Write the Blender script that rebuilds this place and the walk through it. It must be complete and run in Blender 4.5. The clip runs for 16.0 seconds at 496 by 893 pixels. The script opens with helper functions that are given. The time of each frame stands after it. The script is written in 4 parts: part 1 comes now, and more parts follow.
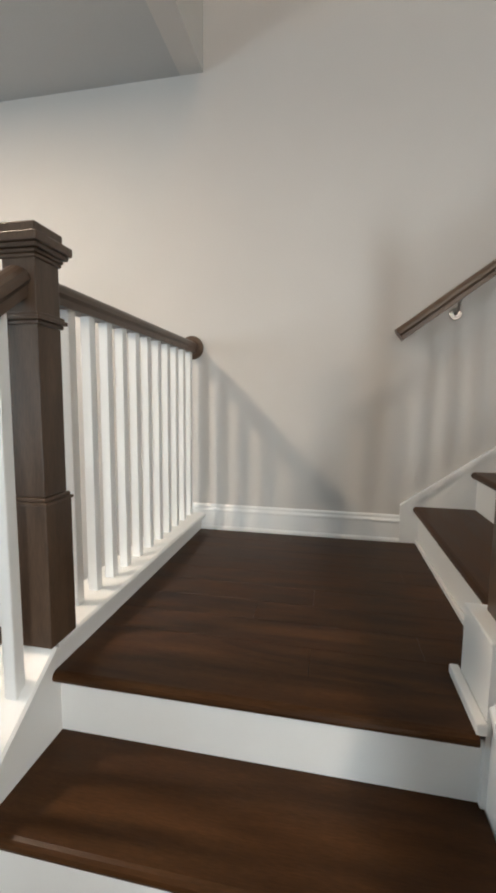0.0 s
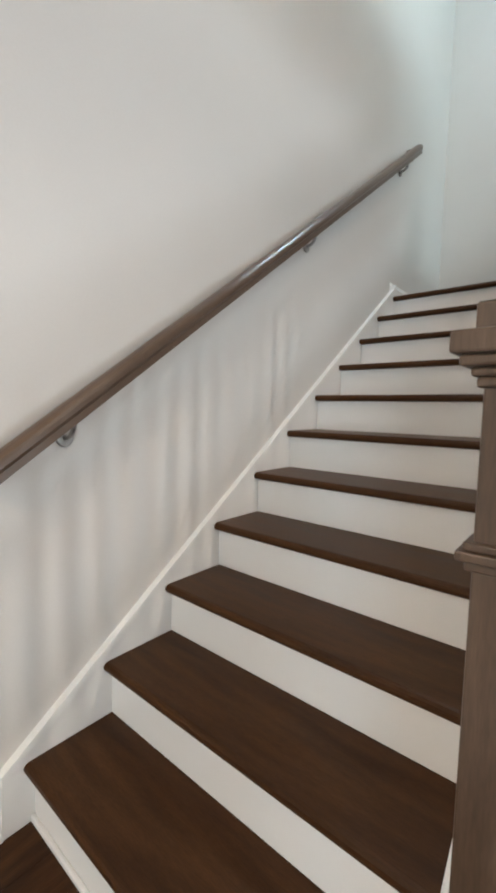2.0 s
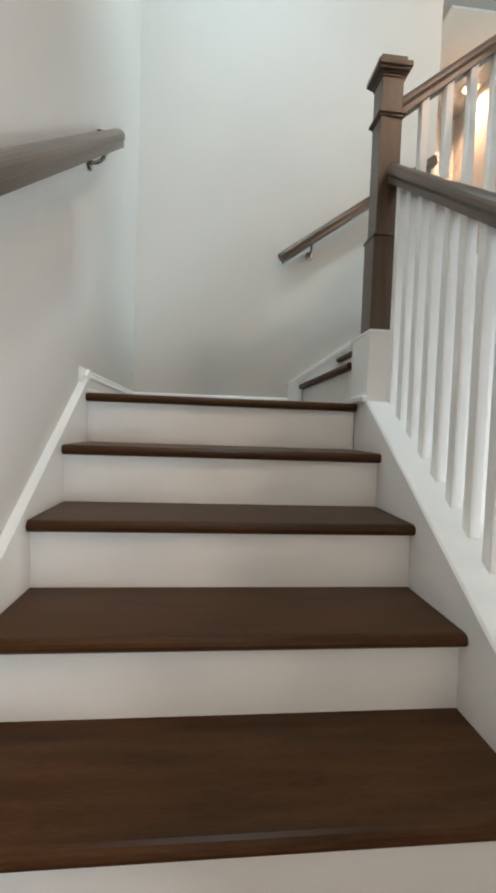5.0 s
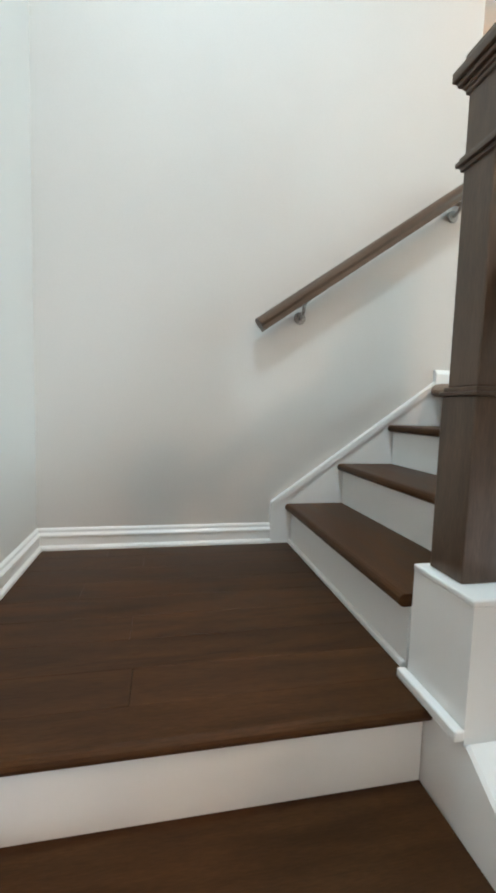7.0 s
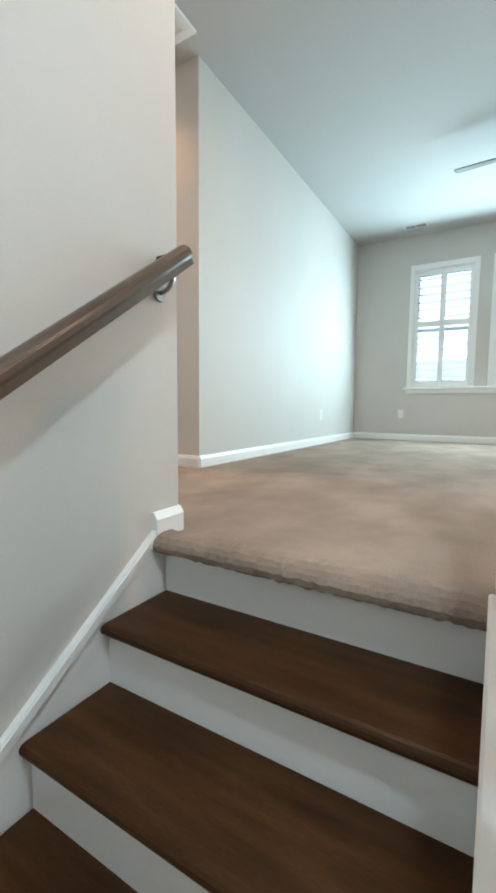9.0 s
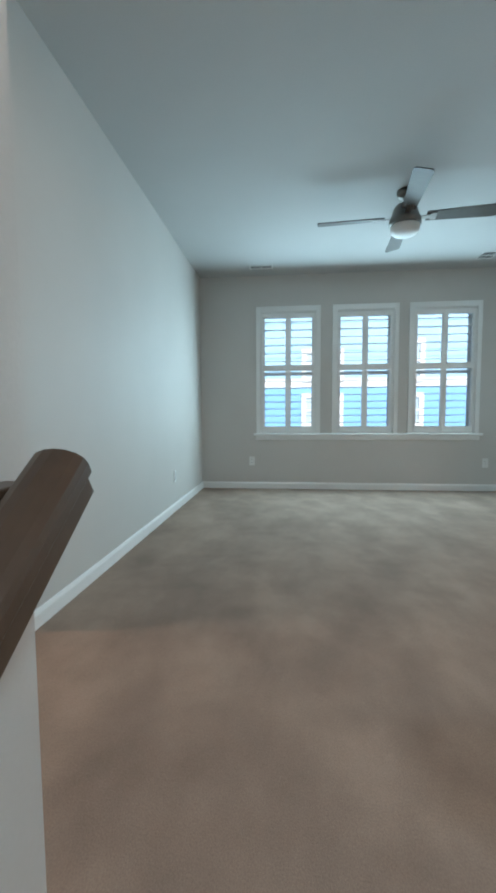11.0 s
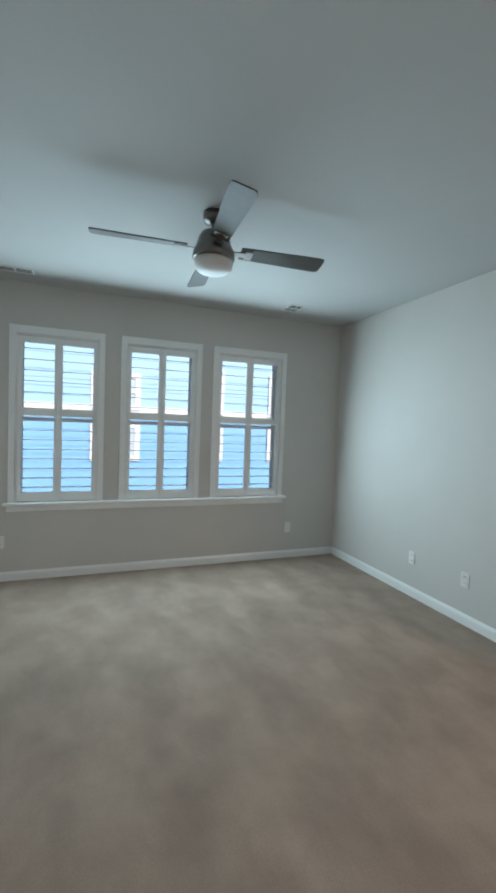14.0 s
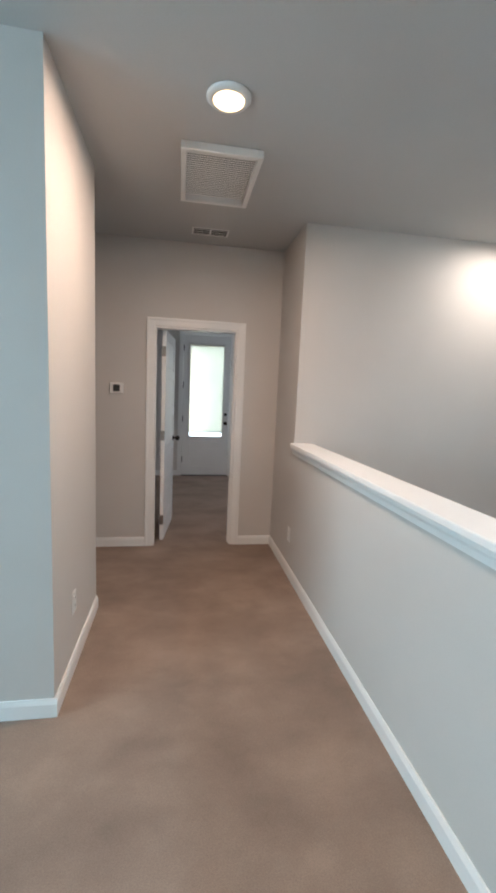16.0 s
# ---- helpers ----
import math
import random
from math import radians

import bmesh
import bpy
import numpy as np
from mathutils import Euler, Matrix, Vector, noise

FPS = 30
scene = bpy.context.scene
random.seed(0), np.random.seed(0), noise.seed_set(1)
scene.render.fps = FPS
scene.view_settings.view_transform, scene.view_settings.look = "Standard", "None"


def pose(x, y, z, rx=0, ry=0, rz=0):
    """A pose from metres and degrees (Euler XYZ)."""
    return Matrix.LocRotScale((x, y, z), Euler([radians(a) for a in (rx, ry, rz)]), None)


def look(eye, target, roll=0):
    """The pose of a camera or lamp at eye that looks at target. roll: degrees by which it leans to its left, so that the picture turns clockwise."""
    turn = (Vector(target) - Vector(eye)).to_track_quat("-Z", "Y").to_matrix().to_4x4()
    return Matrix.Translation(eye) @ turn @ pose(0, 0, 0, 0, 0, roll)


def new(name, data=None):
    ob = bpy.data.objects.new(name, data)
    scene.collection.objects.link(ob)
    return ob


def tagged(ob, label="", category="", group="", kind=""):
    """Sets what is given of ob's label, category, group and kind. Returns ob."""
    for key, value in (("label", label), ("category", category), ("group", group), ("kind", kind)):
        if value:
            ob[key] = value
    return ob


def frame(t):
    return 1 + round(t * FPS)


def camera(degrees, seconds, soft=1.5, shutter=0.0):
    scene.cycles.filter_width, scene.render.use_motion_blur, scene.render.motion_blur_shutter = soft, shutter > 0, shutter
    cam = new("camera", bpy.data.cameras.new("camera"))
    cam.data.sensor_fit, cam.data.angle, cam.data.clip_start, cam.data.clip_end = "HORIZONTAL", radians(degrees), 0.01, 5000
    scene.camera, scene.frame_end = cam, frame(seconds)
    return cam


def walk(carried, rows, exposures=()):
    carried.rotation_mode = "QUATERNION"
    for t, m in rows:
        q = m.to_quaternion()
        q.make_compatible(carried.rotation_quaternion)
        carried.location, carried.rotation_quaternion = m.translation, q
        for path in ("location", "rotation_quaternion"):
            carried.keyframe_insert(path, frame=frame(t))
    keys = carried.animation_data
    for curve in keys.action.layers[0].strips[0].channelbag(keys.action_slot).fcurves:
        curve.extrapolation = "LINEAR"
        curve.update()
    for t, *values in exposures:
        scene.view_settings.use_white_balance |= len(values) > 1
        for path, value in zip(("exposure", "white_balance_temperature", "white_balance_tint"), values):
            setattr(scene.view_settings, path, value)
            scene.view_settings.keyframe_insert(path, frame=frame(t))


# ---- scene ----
cam = camera(61.2, 16.0, soft=3.4)
PATH = [
    (0, (-0.446, -2.185, 0.7), (-0.829, -0.234, 0.483), 0.6),
    (0.5, (-0.573, -1.883, 0.732), (-0.358, 0.092, 0.503), 0.6),
    (0.7, (-0.597, -1.783, 0.816), (-0.155, 0.154, 0.591), 0.7),
    (1, (-0.575, -1.683, 0.874), (0.118, 0.178, 0.633), 0.7),
    (1.2, (-0.521, -1.583, 0.957), (0.315, 0.22, 0.73), 0.3),
    (1.5, (-0.459, -1.42, 1.078), (0.655, 0.231, 0.899), 0.5),
    (2, (-0.485, -1.211, 1.21), (1.045, 0.065, 1.034), 1.2),
    (2.5, (-0.329, -0.951, 1.321), (1.483, -0.116, 1.173), 2.6),
    (3, (-0.154, -0.762, 1.428), (1.798, -0.335, 1.327), 2.9),
    (3.5, (0.094, -0.665, 1.463), (2.09, -0.566, 1.371), 3.1),
    (3.7, (0.244, -0.637, 1.54), (2.242, -0.602, 1.479), 2.9),
    (5.8, (1.216, -0.437, 2.223), (3.197, -0.684, 2.097), 2.1),
    (6, (1.315, -0.44, 2.327), (3.3, -0.643, 2.196), 2.0),
    (6.5, (1.578, -0.455, 2.454), (3.55, -0.731, 2.273), 1.9),
    (7, (1.797, -0.51, 2.646), (3.749, -0.907, 2.467), 1.7),
    (7.5, (2.031, -0.515, 2.793), (3.982, -0.907, 2.588), 0.5),
    (8, (2.224, -0.595, 2.958), (3.995, -1.501, 2.75), 1.3),
    (8.5, (2.52, -0.69, 3.059), (3.931, -2.095, 2.874), 0.5),
    (9, (2.679, -0.782, 3.207), (3.687, -2.499, 3.023), 0.5),
    (9.2, (2.75, -0.865, 3.254), (3.618, -2.658, 3.075), 0.4),
    (11.3, (3.355, -1.529, 3.844), (3.238, -3.519, 3.691), -0.1),
    (11.5, (3.357, -1.573, 3.9), (2.949, -3.526, 3.755), 0.1),
    (12, (3.195, -1.715, 3.985), (2.201, -3.445, 3.845), 0.7),
    (12.5, (3.216, -1.882, 4.09), (2.475, -3.736, 3.967), 0.2),
    (13, (3.371, -2.134, 4.208), (3.085, -4.107, 4.046), -0.0),
    (13.5, (3.253, -2.316, 4.253), (2.886, -4.275, 4.084), 1.0),
    (14, (3.097, -2.608, 4.272), (2.378, -4.472, 4.183), 2.1),
    (14.5, (3.032, -2.867, 4.279), (1.553, -4.207, 4.15), 1.5),
    (15, (2.851, -2.962, 4.272), (0.899, -3.348, 4.074), -0.5),
    (15.5, (2.503, -2.91, 4.259), (0.517, -2.815, 4.035), 1.1),
    (16, (2.088, -2.839, 4.248), (0.132, -2.512, 3.991), 2.5),
]
EXPOSURES = [(0.0, 0.4, 6800, 10), (0.5, 0.75, 6750, 10), (1.5, 1.05, 6450, 10), (3.7, 1.0, 6650, 10), (6.5, 1.38, 6560, 11), (8.0, 1.42, 6450, 11), (9.2, 1.1, 6400, 10),
             (11.3, 0.18, 6050, 10), (13.0, 0.16, 6350, 11), (14.0, 0.0, 6420, 15), (14.5, 0.08, 6550, 15), (15.0, 0.45, 6330, 16), (16.0, 0.68, 5850, 10)]
W_ROOM, W_SOUTH, W_WEST, W_HALL, W_HEAD_FILL, W_NOOK, W_LOW, W_PATIO = 25, 95, 80, 21, 6, 6, 36, 9

walk_rows = [(t, look(eye, target, roll)) for t, eye, target, roll in PATH]
walk(cam, walk_rows, EXPOSURES)

# ---- main measures ----
RISE, RUN = 0.185, 0.255
GROUND = -4 * RISE            # lower storey floor
LAND2 = 11 * RISE             # second landing
UPPER = 15 * RISE             # upper storey floor
CEIL = UPPER + 2.743
SOFFIT = 2.320                # lower storey ceiling
EAST = 3.637                   # stair wall face
ROOM_E, ROOM_W, ROOM_S = 4.493, 0.271, -6.962
HALL_S, HALL_N = -3.360, -1.930
WELL_W = -1.122
DOOR_X = -1.804
FAR_X = -5.12

# ---- world and large lights ----
world = bpy.data.worlds.new("sky")
scene.world = world
world.use_nodes = True
wn = world.node_tree
sky = wn.nodes.new("ShaderNodeTexSky")
sky.sky_type = 'NISHITA'
sky.sun_disc = False
sky.sun_elevation = radians(34)
sky.sun_rotation = radians(-17)
wn.nodes["Background"].inputs["Strength"].default_value = 0.11
wn.links.new(sky.outputs["Color"], wn.nodes["Background"].inputs["Color"])


def lamp(name, kind, where, aim, power, colour, size=0.1, size_y=None, spread=180, label=""):
    data = bpy.data.lights.new(name, kind)
    data.energy, data.color = power, colour
    if kind == 'AREA':
        data.shape = 'RECTANGLE' if size_y else 'DISK'
        data.size = size
        if size_y:
            data.size_y = size_y
        data.spread = radians(spread)
    elif kind == 'SUN':
        data.angle = radians(0.5)
    else:
        data.shadow_soft_size = size
    ob = new(name, data)
    ob.matrix_world = look(where, aim)
    return ob


DAY = (0.63, 0.92, 1.0)
lamp("sun", "SUN", (0, 0, 30), (3.0, -10.0, 23.0), 5.0, (1.0, 0.95, 0.88))
for wx in (3.34, 2.37, 1.405):
    lamp("window_daylight", 'AREA', (wx, ROOM_S + 0.10, 4.3), (wx, 0, 3.5), W_ROOM, DAY, 0.72, 1.4)
lamp("patio_door_daylight", 'AREA', (FAR_X - 0.25, -2.39, 4.2), (0, -2.39, 4.2), W_PATIO, (0.88, 0.98, 1.0), 0.8, 1.8)
lamp("far_room_daylight", 'AREA', (-3.5, -0.54, 4.25), (-3.3, -3.2, 3.3), 15, (0.93, 0.96, 1.0), 1.2, 1.4)
lamp("south_window_daylight", 'AREA', (0.9, -6.85, 0.55), (1.1, 0, 0.65), W_SOUTH, (0.80, 0.92, 1.0), 0.75, 1.5)
lamp("west_window_daylight", 'AREA', (-4.9, -3.4, 0.8), (0, -2.2, 0.6), W_WEST, (0.7, 0.88, 1.0), 1.6, 1.6)
lamp("lower_ceiling_lamp", 'AREA', (-2.45, -1.5, SOFFIT - 0.035), (-2.45, -1.5, -1), W_LOW, (1.0, 0.83, 0.66), 0.16)
lamp("lower_ceiling_lamp", 'AREA', (0.9, -3.6, SOFFIT - 0.035), (0.9, -3.6, -1), W_LOW, (1.0, 0.86, 0.71), 0.16)
lamp("hall_lamp_and_fill", 'AREA', (0.085, -2.655, CEIL - 0.035), (0.085, -2.655, 0), W_HALL, (1.0, 0.71, 0.51), 0.13)
# Weak warm fill added by the stair head; no fixture is known there.
lamp("hall_lamp_and_fill", 'AREA', (3.05, -2.655, CEIL - 0.035), (3.05, -2.655, 0), W_HEAD_FILL, (1.0, 0.76, 0.56), 0.13)
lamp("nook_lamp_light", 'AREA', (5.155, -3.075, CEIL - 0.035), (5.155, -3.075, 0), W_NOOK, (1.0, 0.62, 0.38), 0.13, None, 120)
lamp("unseen_stair_light", 'AREA', (-0.70, -0.36, CEIL - 0.035), (-0.70, -0.36, 0), 7.5, (1.0, 0.84, 0.68), 0.13)
# Bluish stand-in for bedroom daylight in the stairwell, not a lamp known there.
lamp("unseen_stair_light", 'AREA', (2.25, -0.72, CEIL - 0.035), (2.25, -0.72, 0), 18, (0.66, 0.89, 1.0), 0.18)

# ---- materials ----


def material(name, base, rough=0.5, metal=0.0, second=None, scale=3.0, fine=60.0, bump=0.1, bump_scale=None,
             stretch=(1, 1, 1), spec=0.5, coat=0.0, contrast=(0.35, 0.65), fine_amount=0.25, per_object=0.0, detail=6.0, distort=0.0):
    m = bpy.data.materials.new(name)
    m.use_nodes = True
    nt = m.node_tree
    n, ln = nt.nodes, nt.links
    b = n["Principled BSDF"]
    b.inputs["Roughness"].default_value = rough
    b.inputs["Metallic"].default_value = metal
    b.inputs["Specular IOR Level"].default_value = spec
    b.inputs["Coat Weight"].default_value = coat
    b.inputs["Coat Roughness"].default_value = 0.2
    if second is None:
        second = tuple(c * 0.92 for c in base)
    tc = n.new("ShaderNodeTexCoord")
    mp = n.new("ShaderNodeMapping")
    mp.inputs["Scale"].default_value = stretch
    ln.new(tc.outputs["Object"], mp.inputs["Vector"])
    n1 = n.new("ShaderNodeTexNoise")
    n1.inputs["Scale"].default_value = scale
    n1.inputs["Detail"].default_value = detail
    n1.inputs["Distortion"].default_value = distort
    n2 = n.new("ShaderNodeTexNoise")
    n2.inputs["Scale"].default_value = fine
    n2.inputs["Detail"].default_value = 4
    for k in (n1, n2):
        ln.new(mp.outputs["Vector"], k.inputs["Vector"])
    ramp = n.new("ShaderNodeValToRGB")
    ramp.color_ramp.elements[0].position, ramp.color_ramp.elements[1].position = contrast
    ramp.color_ramp.elements[0].color = (*second, 1)
    ramp.color_ramp.elements[1].color = (*base, 1)
    ln.new(n1.outputs["Fac"], ramp.inputs["Fac"])
    mix = n.new("ShaderNodeMix")
    mix.data_type, mix.blend_type = 'RGBA', 'OVERLAY'
    mix.inputs["Factor"].default_value = fine_amount
    ln.new(ramp.outputs["Color"], mix.inputs["A"])
    ln.new(n2.outputs["Fac"], mix.inputs["B"])
    last = mix.outputs["Result"]
    if per_object:
        info = n.new("ShaderNodeObjectInfo")
        hsv = n.new("ShaderNodeHueSaturation")
        mr = n.new("ShaderNodeMapRange")
        mr.inputs["To Min"].default_value, mr.inputs["To Max"].default_value = 1 - per_object, 1 + per_object
        ln.new(info.outputs["Random"], mr.inputs["Value"])
        ln.new(mr.outputs["Result"], hsv.inputs["Value"])
        ln.new(last, hsv.inputs["Color"])
        last = hsv.outputs["Color"]
    ln.new(last, b.inputs["Base Color"])
    rr = n.new("ShaderNodeMapRange")
    rr.inputs["To Min"].default_value, rr.inputs["To Max"].default_value = max(0.03, rough - 0.08), min(1, rough + 0.08)
    ln.new(n1.outputs["Fac"], rr.inputs["Value"])
    ln.new(rr.outputs["Result"], b.inputs["Roughness"])
    bp = n.new("ShaderNodeBump")
    bp.inputs["Strength"].default_value = bump
    bp.inputs["Distance"].default_value = 0.004
    if bump_scale:
        n3 = n.new("ShaderNodeTexNoise")
        n3.inputs["Scale"].default_value = bump_scale
        n3.inputs["Detail"].default_value = 3
        ln.new(mp.outputs["Vector"], n3.inputs["Vector"])
        ln.new(n3.outputs["Fac"], bp.inputs["Height"])
    else:
        ln.new(n2.outputs["Fac"], bp.inputs["Height"])
    ln.new(bp.outputs["Normal"], b.inputs["Normal"])
    return m


PAINT = material("greige_wall_paint", (0.61, 0.58, 0.55), 0.62, second=(0.583, 0.554, 0.525), scale=1.3, fine=140, bump=0.10, fine_amount=0.04, spec=0.3)
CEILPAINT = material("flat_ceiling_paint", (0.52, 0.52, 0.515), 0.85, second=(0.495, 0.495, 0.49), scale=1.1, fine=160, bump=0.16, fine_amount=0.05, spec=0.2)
TRIM = material("white_trim_paint", (0.85, 0.845, 0.83), 0.34, second=(0.82, 0.815, 0.80), scale=2.5, fine=90, bump=0.04, fine_amount=0.05)
WOOD_X = material("stained_tread_wood_x", (0.073, 0.030, 0.0100), 0.40, second=(0.034, 0.0135, 0.0045), scale=2.6, fine=34, bump=0.05, stretch=(1.2, 9, 9), fine_amount=0.45, spec=0.16, per_object=0.13, contrast=(0.3, 0.72))
WOOD_Y = material("stained_tread_wood_y", (0.073, 0.030, 0.0100), 0.40, second=(0.034, 0.0135, 0.0045), scale=2.6, fine=34, bump=0.05, stretch=(9, 1.2, 9), fine_amount=0.45, spec=0.16, per_object=0.13, contrast=(0.3, 0.72))
PLANK_X = material("stained_plank_x", (0.076, 0.032, 0.0115), 0.40, second=(0.026, 0.0105, 0.0042), scale=1.7, fine=26, bump=0.07, stretch=(1.0, 7, 7), fine_amount=0.4, spec=0.16, per_object=0.10, contrast=(0.30, 0.72), detail=5, distort=1.3)
PLANK_Y = material("stained_plank_y", (0.076, 0.032, 0.0115), 0.40, second=(0.026, 0.0105, 0.0042), scale=1.7, fine=26, bump=0.07, stretch=(7, 1.0, 7), fine_amount=0.4, spec=0.16, per_object=0.10, contrast=(0.30, 0.72), detail=5, distort=1.3)
NEWEL = material("stained_newel_wood", (0.098, 0.060, 0.038), 0.33, second=(0.062, 0.037, 0.023), scale=4, fine=40, bump=0.05, stretch=(8, 8, 1), fine_amount=0.45)
RAIL_X = material("stained_rail_wood_x", (0.098, 0.060, 0.038), 0.33, second=(0.078, 0.047, 0.030), scale=3, fine=45, bump=0.03, fine_amount=0.18)
RAIL_Y = material("stained_rail_wood_y", (0.098, 0.060, 0.038), 0.33, second=(0.078, 0.047, 0.030), scale=3, fine=45, bump=0.03, fine_amount=0.18)
CARPET = material("cut_pile_carpet", (0.335, 0.252, 0.203), 0.95, second=(0.262, 0.197, 0.158), scale=2.6, fine=210, bump=0.35, bump_scale=200, stretch=(1.5, 0.85, 1), fine_amount=0.25, spec=0.06, contrast=(0.36, 0.64), detail=7, distort=0.15)


def brushed_pile(m):
    """Vacuum strokes and footprints in the pile: broad streaks along y and small patches."""
    n, ln = m.node_tree.nodes, m.node_tree.links
    base = n["Principled BSDF"].inputs["Base Color"]
    last = base.links[0].from_socket
    tc = n.new("ShaderNodeTexCoord")
    for size, stretch, lo, hi in ((1.3, (2.0, 0.7, 1), 0.95, 1.05), (5.0, (1, 1, 1), 0.945, 1.05)):
        mp = n.new("ShaderNodeMapping")
        mp.inputs["Scale"].default_value = stretch
        mp.inputs["Rotation"].default_value = (0, 0, radians(9))
        ln.new(tc.outputs["Object"], mp.inputs["Vector"])
        nz = n.new("ShaderNodeTexNoise")
        nz.inputs["Scale"].default_value = size
        nz.inputs["Detail"].default_value = 4
        ln.new(mp.outputs["Vector"], nz.inputs["Vector"])
        mr = n.new("ShaderNodeMapRange")
        mr.inputs["From Min"].default_value, mr.inputs["From Max"].default_value = 0.38, 0.62
        mr.inputs["To Min"].default_value, mr.inputs["To Max"].default_value = lo, hi
        ln.new(nz.outputs["Fac"], mr.inputs["Value"])
        mix = n.new("ShaderNodeMix")
        mix.data_type, mix.blend_type = 'RGBA', 'MULTIPLY'
        mix.inputs["Factor"].default_value = 1.0
        ln.new(last, mix.inputs["A"])
        ln.new(mr.outputs["Result"], mix.inputs["B"])
        last = mix.outputs["Result"]
    ln.new(last, base)


brushed_pile(CARPET)
NICKEL = material("brushed_nickel", (0.36, 0.345, 0.33), 0.28, 1.0, fine=200, bump=0.02)
FAN_METAL = material("brushed_pewter", (0.19, 0.18, 0.17), 0.3, 1.0, fine=200, bump=0.02)
BRONZE = material("dark_bronze", (0.035, 0.030, 0.028), 0.38, 0.7, fine=200, bump=0.02)
BLADE = material("fan_blade_wood", (0.07, 0.057, 0.05), 0.42, second=(0.05, 0.04, 0.035), scale=5, fine=50, stretch=(1, 8, 8), bump=0.03, spec=0.35)
PLASTIC = material("white_plastic", (0.82, 0.81, 0.79), 0.35, scale=4, fine=100, bump=0.01, fine_amount=0.03)
DARK = material("dark_recess", (0.03, 0.03, 0.03), 0.7, scale=4, fine=60)
SIDING = material("blue_lap_siding", (0.24, 0.50, 0.80), 0.55, second=(0.22, 0.47, 0.76), scale=2, fine=80, bump=0.1)
# Opaque panes; the reflected sky is put into the pale base colour.
PANE_EXT = material("sky_painted_exterior_glass", (0.55, 0.66, 0.74), 0.12, scale=1.5, fine=30, bump=0.0, fine_amount=0.02)
PALESIDING = material("pale_blue_siding", (0.38, 0.62, 0.82), 0.55, second=(0.36, 0.59, 0.79), scale=2, fine=80, bump=0.1)
EXTTRIM = material("white_exterior_trim", (0.82, 0.83, 0.84), 0.5, scale=2, fine=60)
ROOFING = material("asphalt_shingle", (0.11, 0.11, 0.12), 0.9, second=(0.06, 0.06, 0.065), scale=5, fine=120, bump=0.5, fine_amount=0.6)
GRASS = material("lawn", (0.07, 0.12, 0.035), 0.9, second=(0.045, 0.085, 0.025), scale=0.5, fine=40, bump=0.5, fine_amount=0.5)
SHADE = material("roller_shade_fabric", (0.85, 0.83, 0.74), 0.8, scale=3, fine=300, bump=0.05, fine_amount=0.05)
sn = SHADE.node_tree
tr = sn.nodes.new("ShaderNodeBsdfTranslucent")
tr.inputs["Color"].default_value = (0.95, 0.93, 0.83, 1)
mx = sn.nodes.new("ShaderNodeMixShader")
mx.inputs["Fac"].default_value = 0.55
sn.links.new(sn.nodes["Principled BSDF"].outputs["BSDF"], mx.inputs[1])
sn.links.new(tr.outputs["BSDF"], mx.inputs[2])
sn.links.new(mx.outputs["Shader"], sn.nodes["Material Output"].inputs["Surface"])


def glass_material():
    m = bpy.data.materials.new("window_glass")
    m.use_nodes = True
    b = m.node_tree.nodes["Principled BSDF"]
    b.inputs["Base Color"].default_value = (0.96, 0.99, 1.0, 1)
    b.inputs["Roughness"].default_value = 0.0
    b.inputs["Transmission Weight"].default_value = 1.0
    b.inputs["IOR"].default_value = 1.05
    return m


def glow_material(name, colour, strength):
    m = bpy.data.materials.new(name)
    m.use_nodes = True
    b = m.node_tree.nodes["Principled BSDF"]
    b.inputs["Base Color"].default_value = (*colour, 1)
    b.inputs["Emission Color"].default_value = (*colour, 1)
    b.inputs["Emission Strength"].default_value = strength
    return m


GLASS = glass_material()
LED = glow_material("lit_diffuser", (1.0, 0.70, 0.38), 2.6)
FROST = material("frosted_glass_bowl", (0.74, 0.74, 0.73), 0.45, scale=3, fine=60, bump=0.01, fine_amount=0.03)

# ---- mesh tools ----


def box(bm, x0, x1, y0, y1, z0, z1, bevel=0.0):
    x0, x1 = sorted((x0, x1))
    y0, y1 = sorted((y0, y1))
    z0, z1 = sorted((z0, z1))
    v = [bm.verts.new(p) for p in ((x0, y0, z0), (x1, y0, z0), (x1, y1, z0), (x0, y1, z0), (x0, y0, z1), (x1, y0, z1), (x1, y1, z1), (x0, y1, z1))]
    f = [bm.faces.new([v[i] for i in q]) for q in ((3, 2, 1, 0), (4, 5, 6, 7), (0, 1, 5, 4), (1, 2, 6, 5), (2, 3, 7, 6), (3, 0, 4, 7))]
    if bevel:
        edges = list({e for q in f for e in q.edges})
        bmesh.ops.bevel(bm, geom=edges, offset=bevel, segments=2, affect='EDGES', profile=0.5)
    return bm


def prism(bm, points, axis, a, b):
    """A polygon pulled along an axis from a to b. Points are the two other coordinates in xyz order."""
    def place(p, d):
        return {"x": (d, p[0], p[1]), "y": (p[0], d, p[1]), "z": (p[0], p[1], d)}[axis]
    lo = [bm.verts.new(place(p, a)) for p in points]
    hi = [bm.verts.new(place(p, b)) for p in points]
    bm.faces.new(lo)
    bm.faces.new(hi[::-1])
    k = len(points)
    for i in range(k):
        bm.faces.new((lo[(i + 1) % k], lo[i], hi[i], hi[(i + 1) % k]))
    bmesh.ops.recalc_face_normals(bm, faces=bm.faces[:])
    return bm


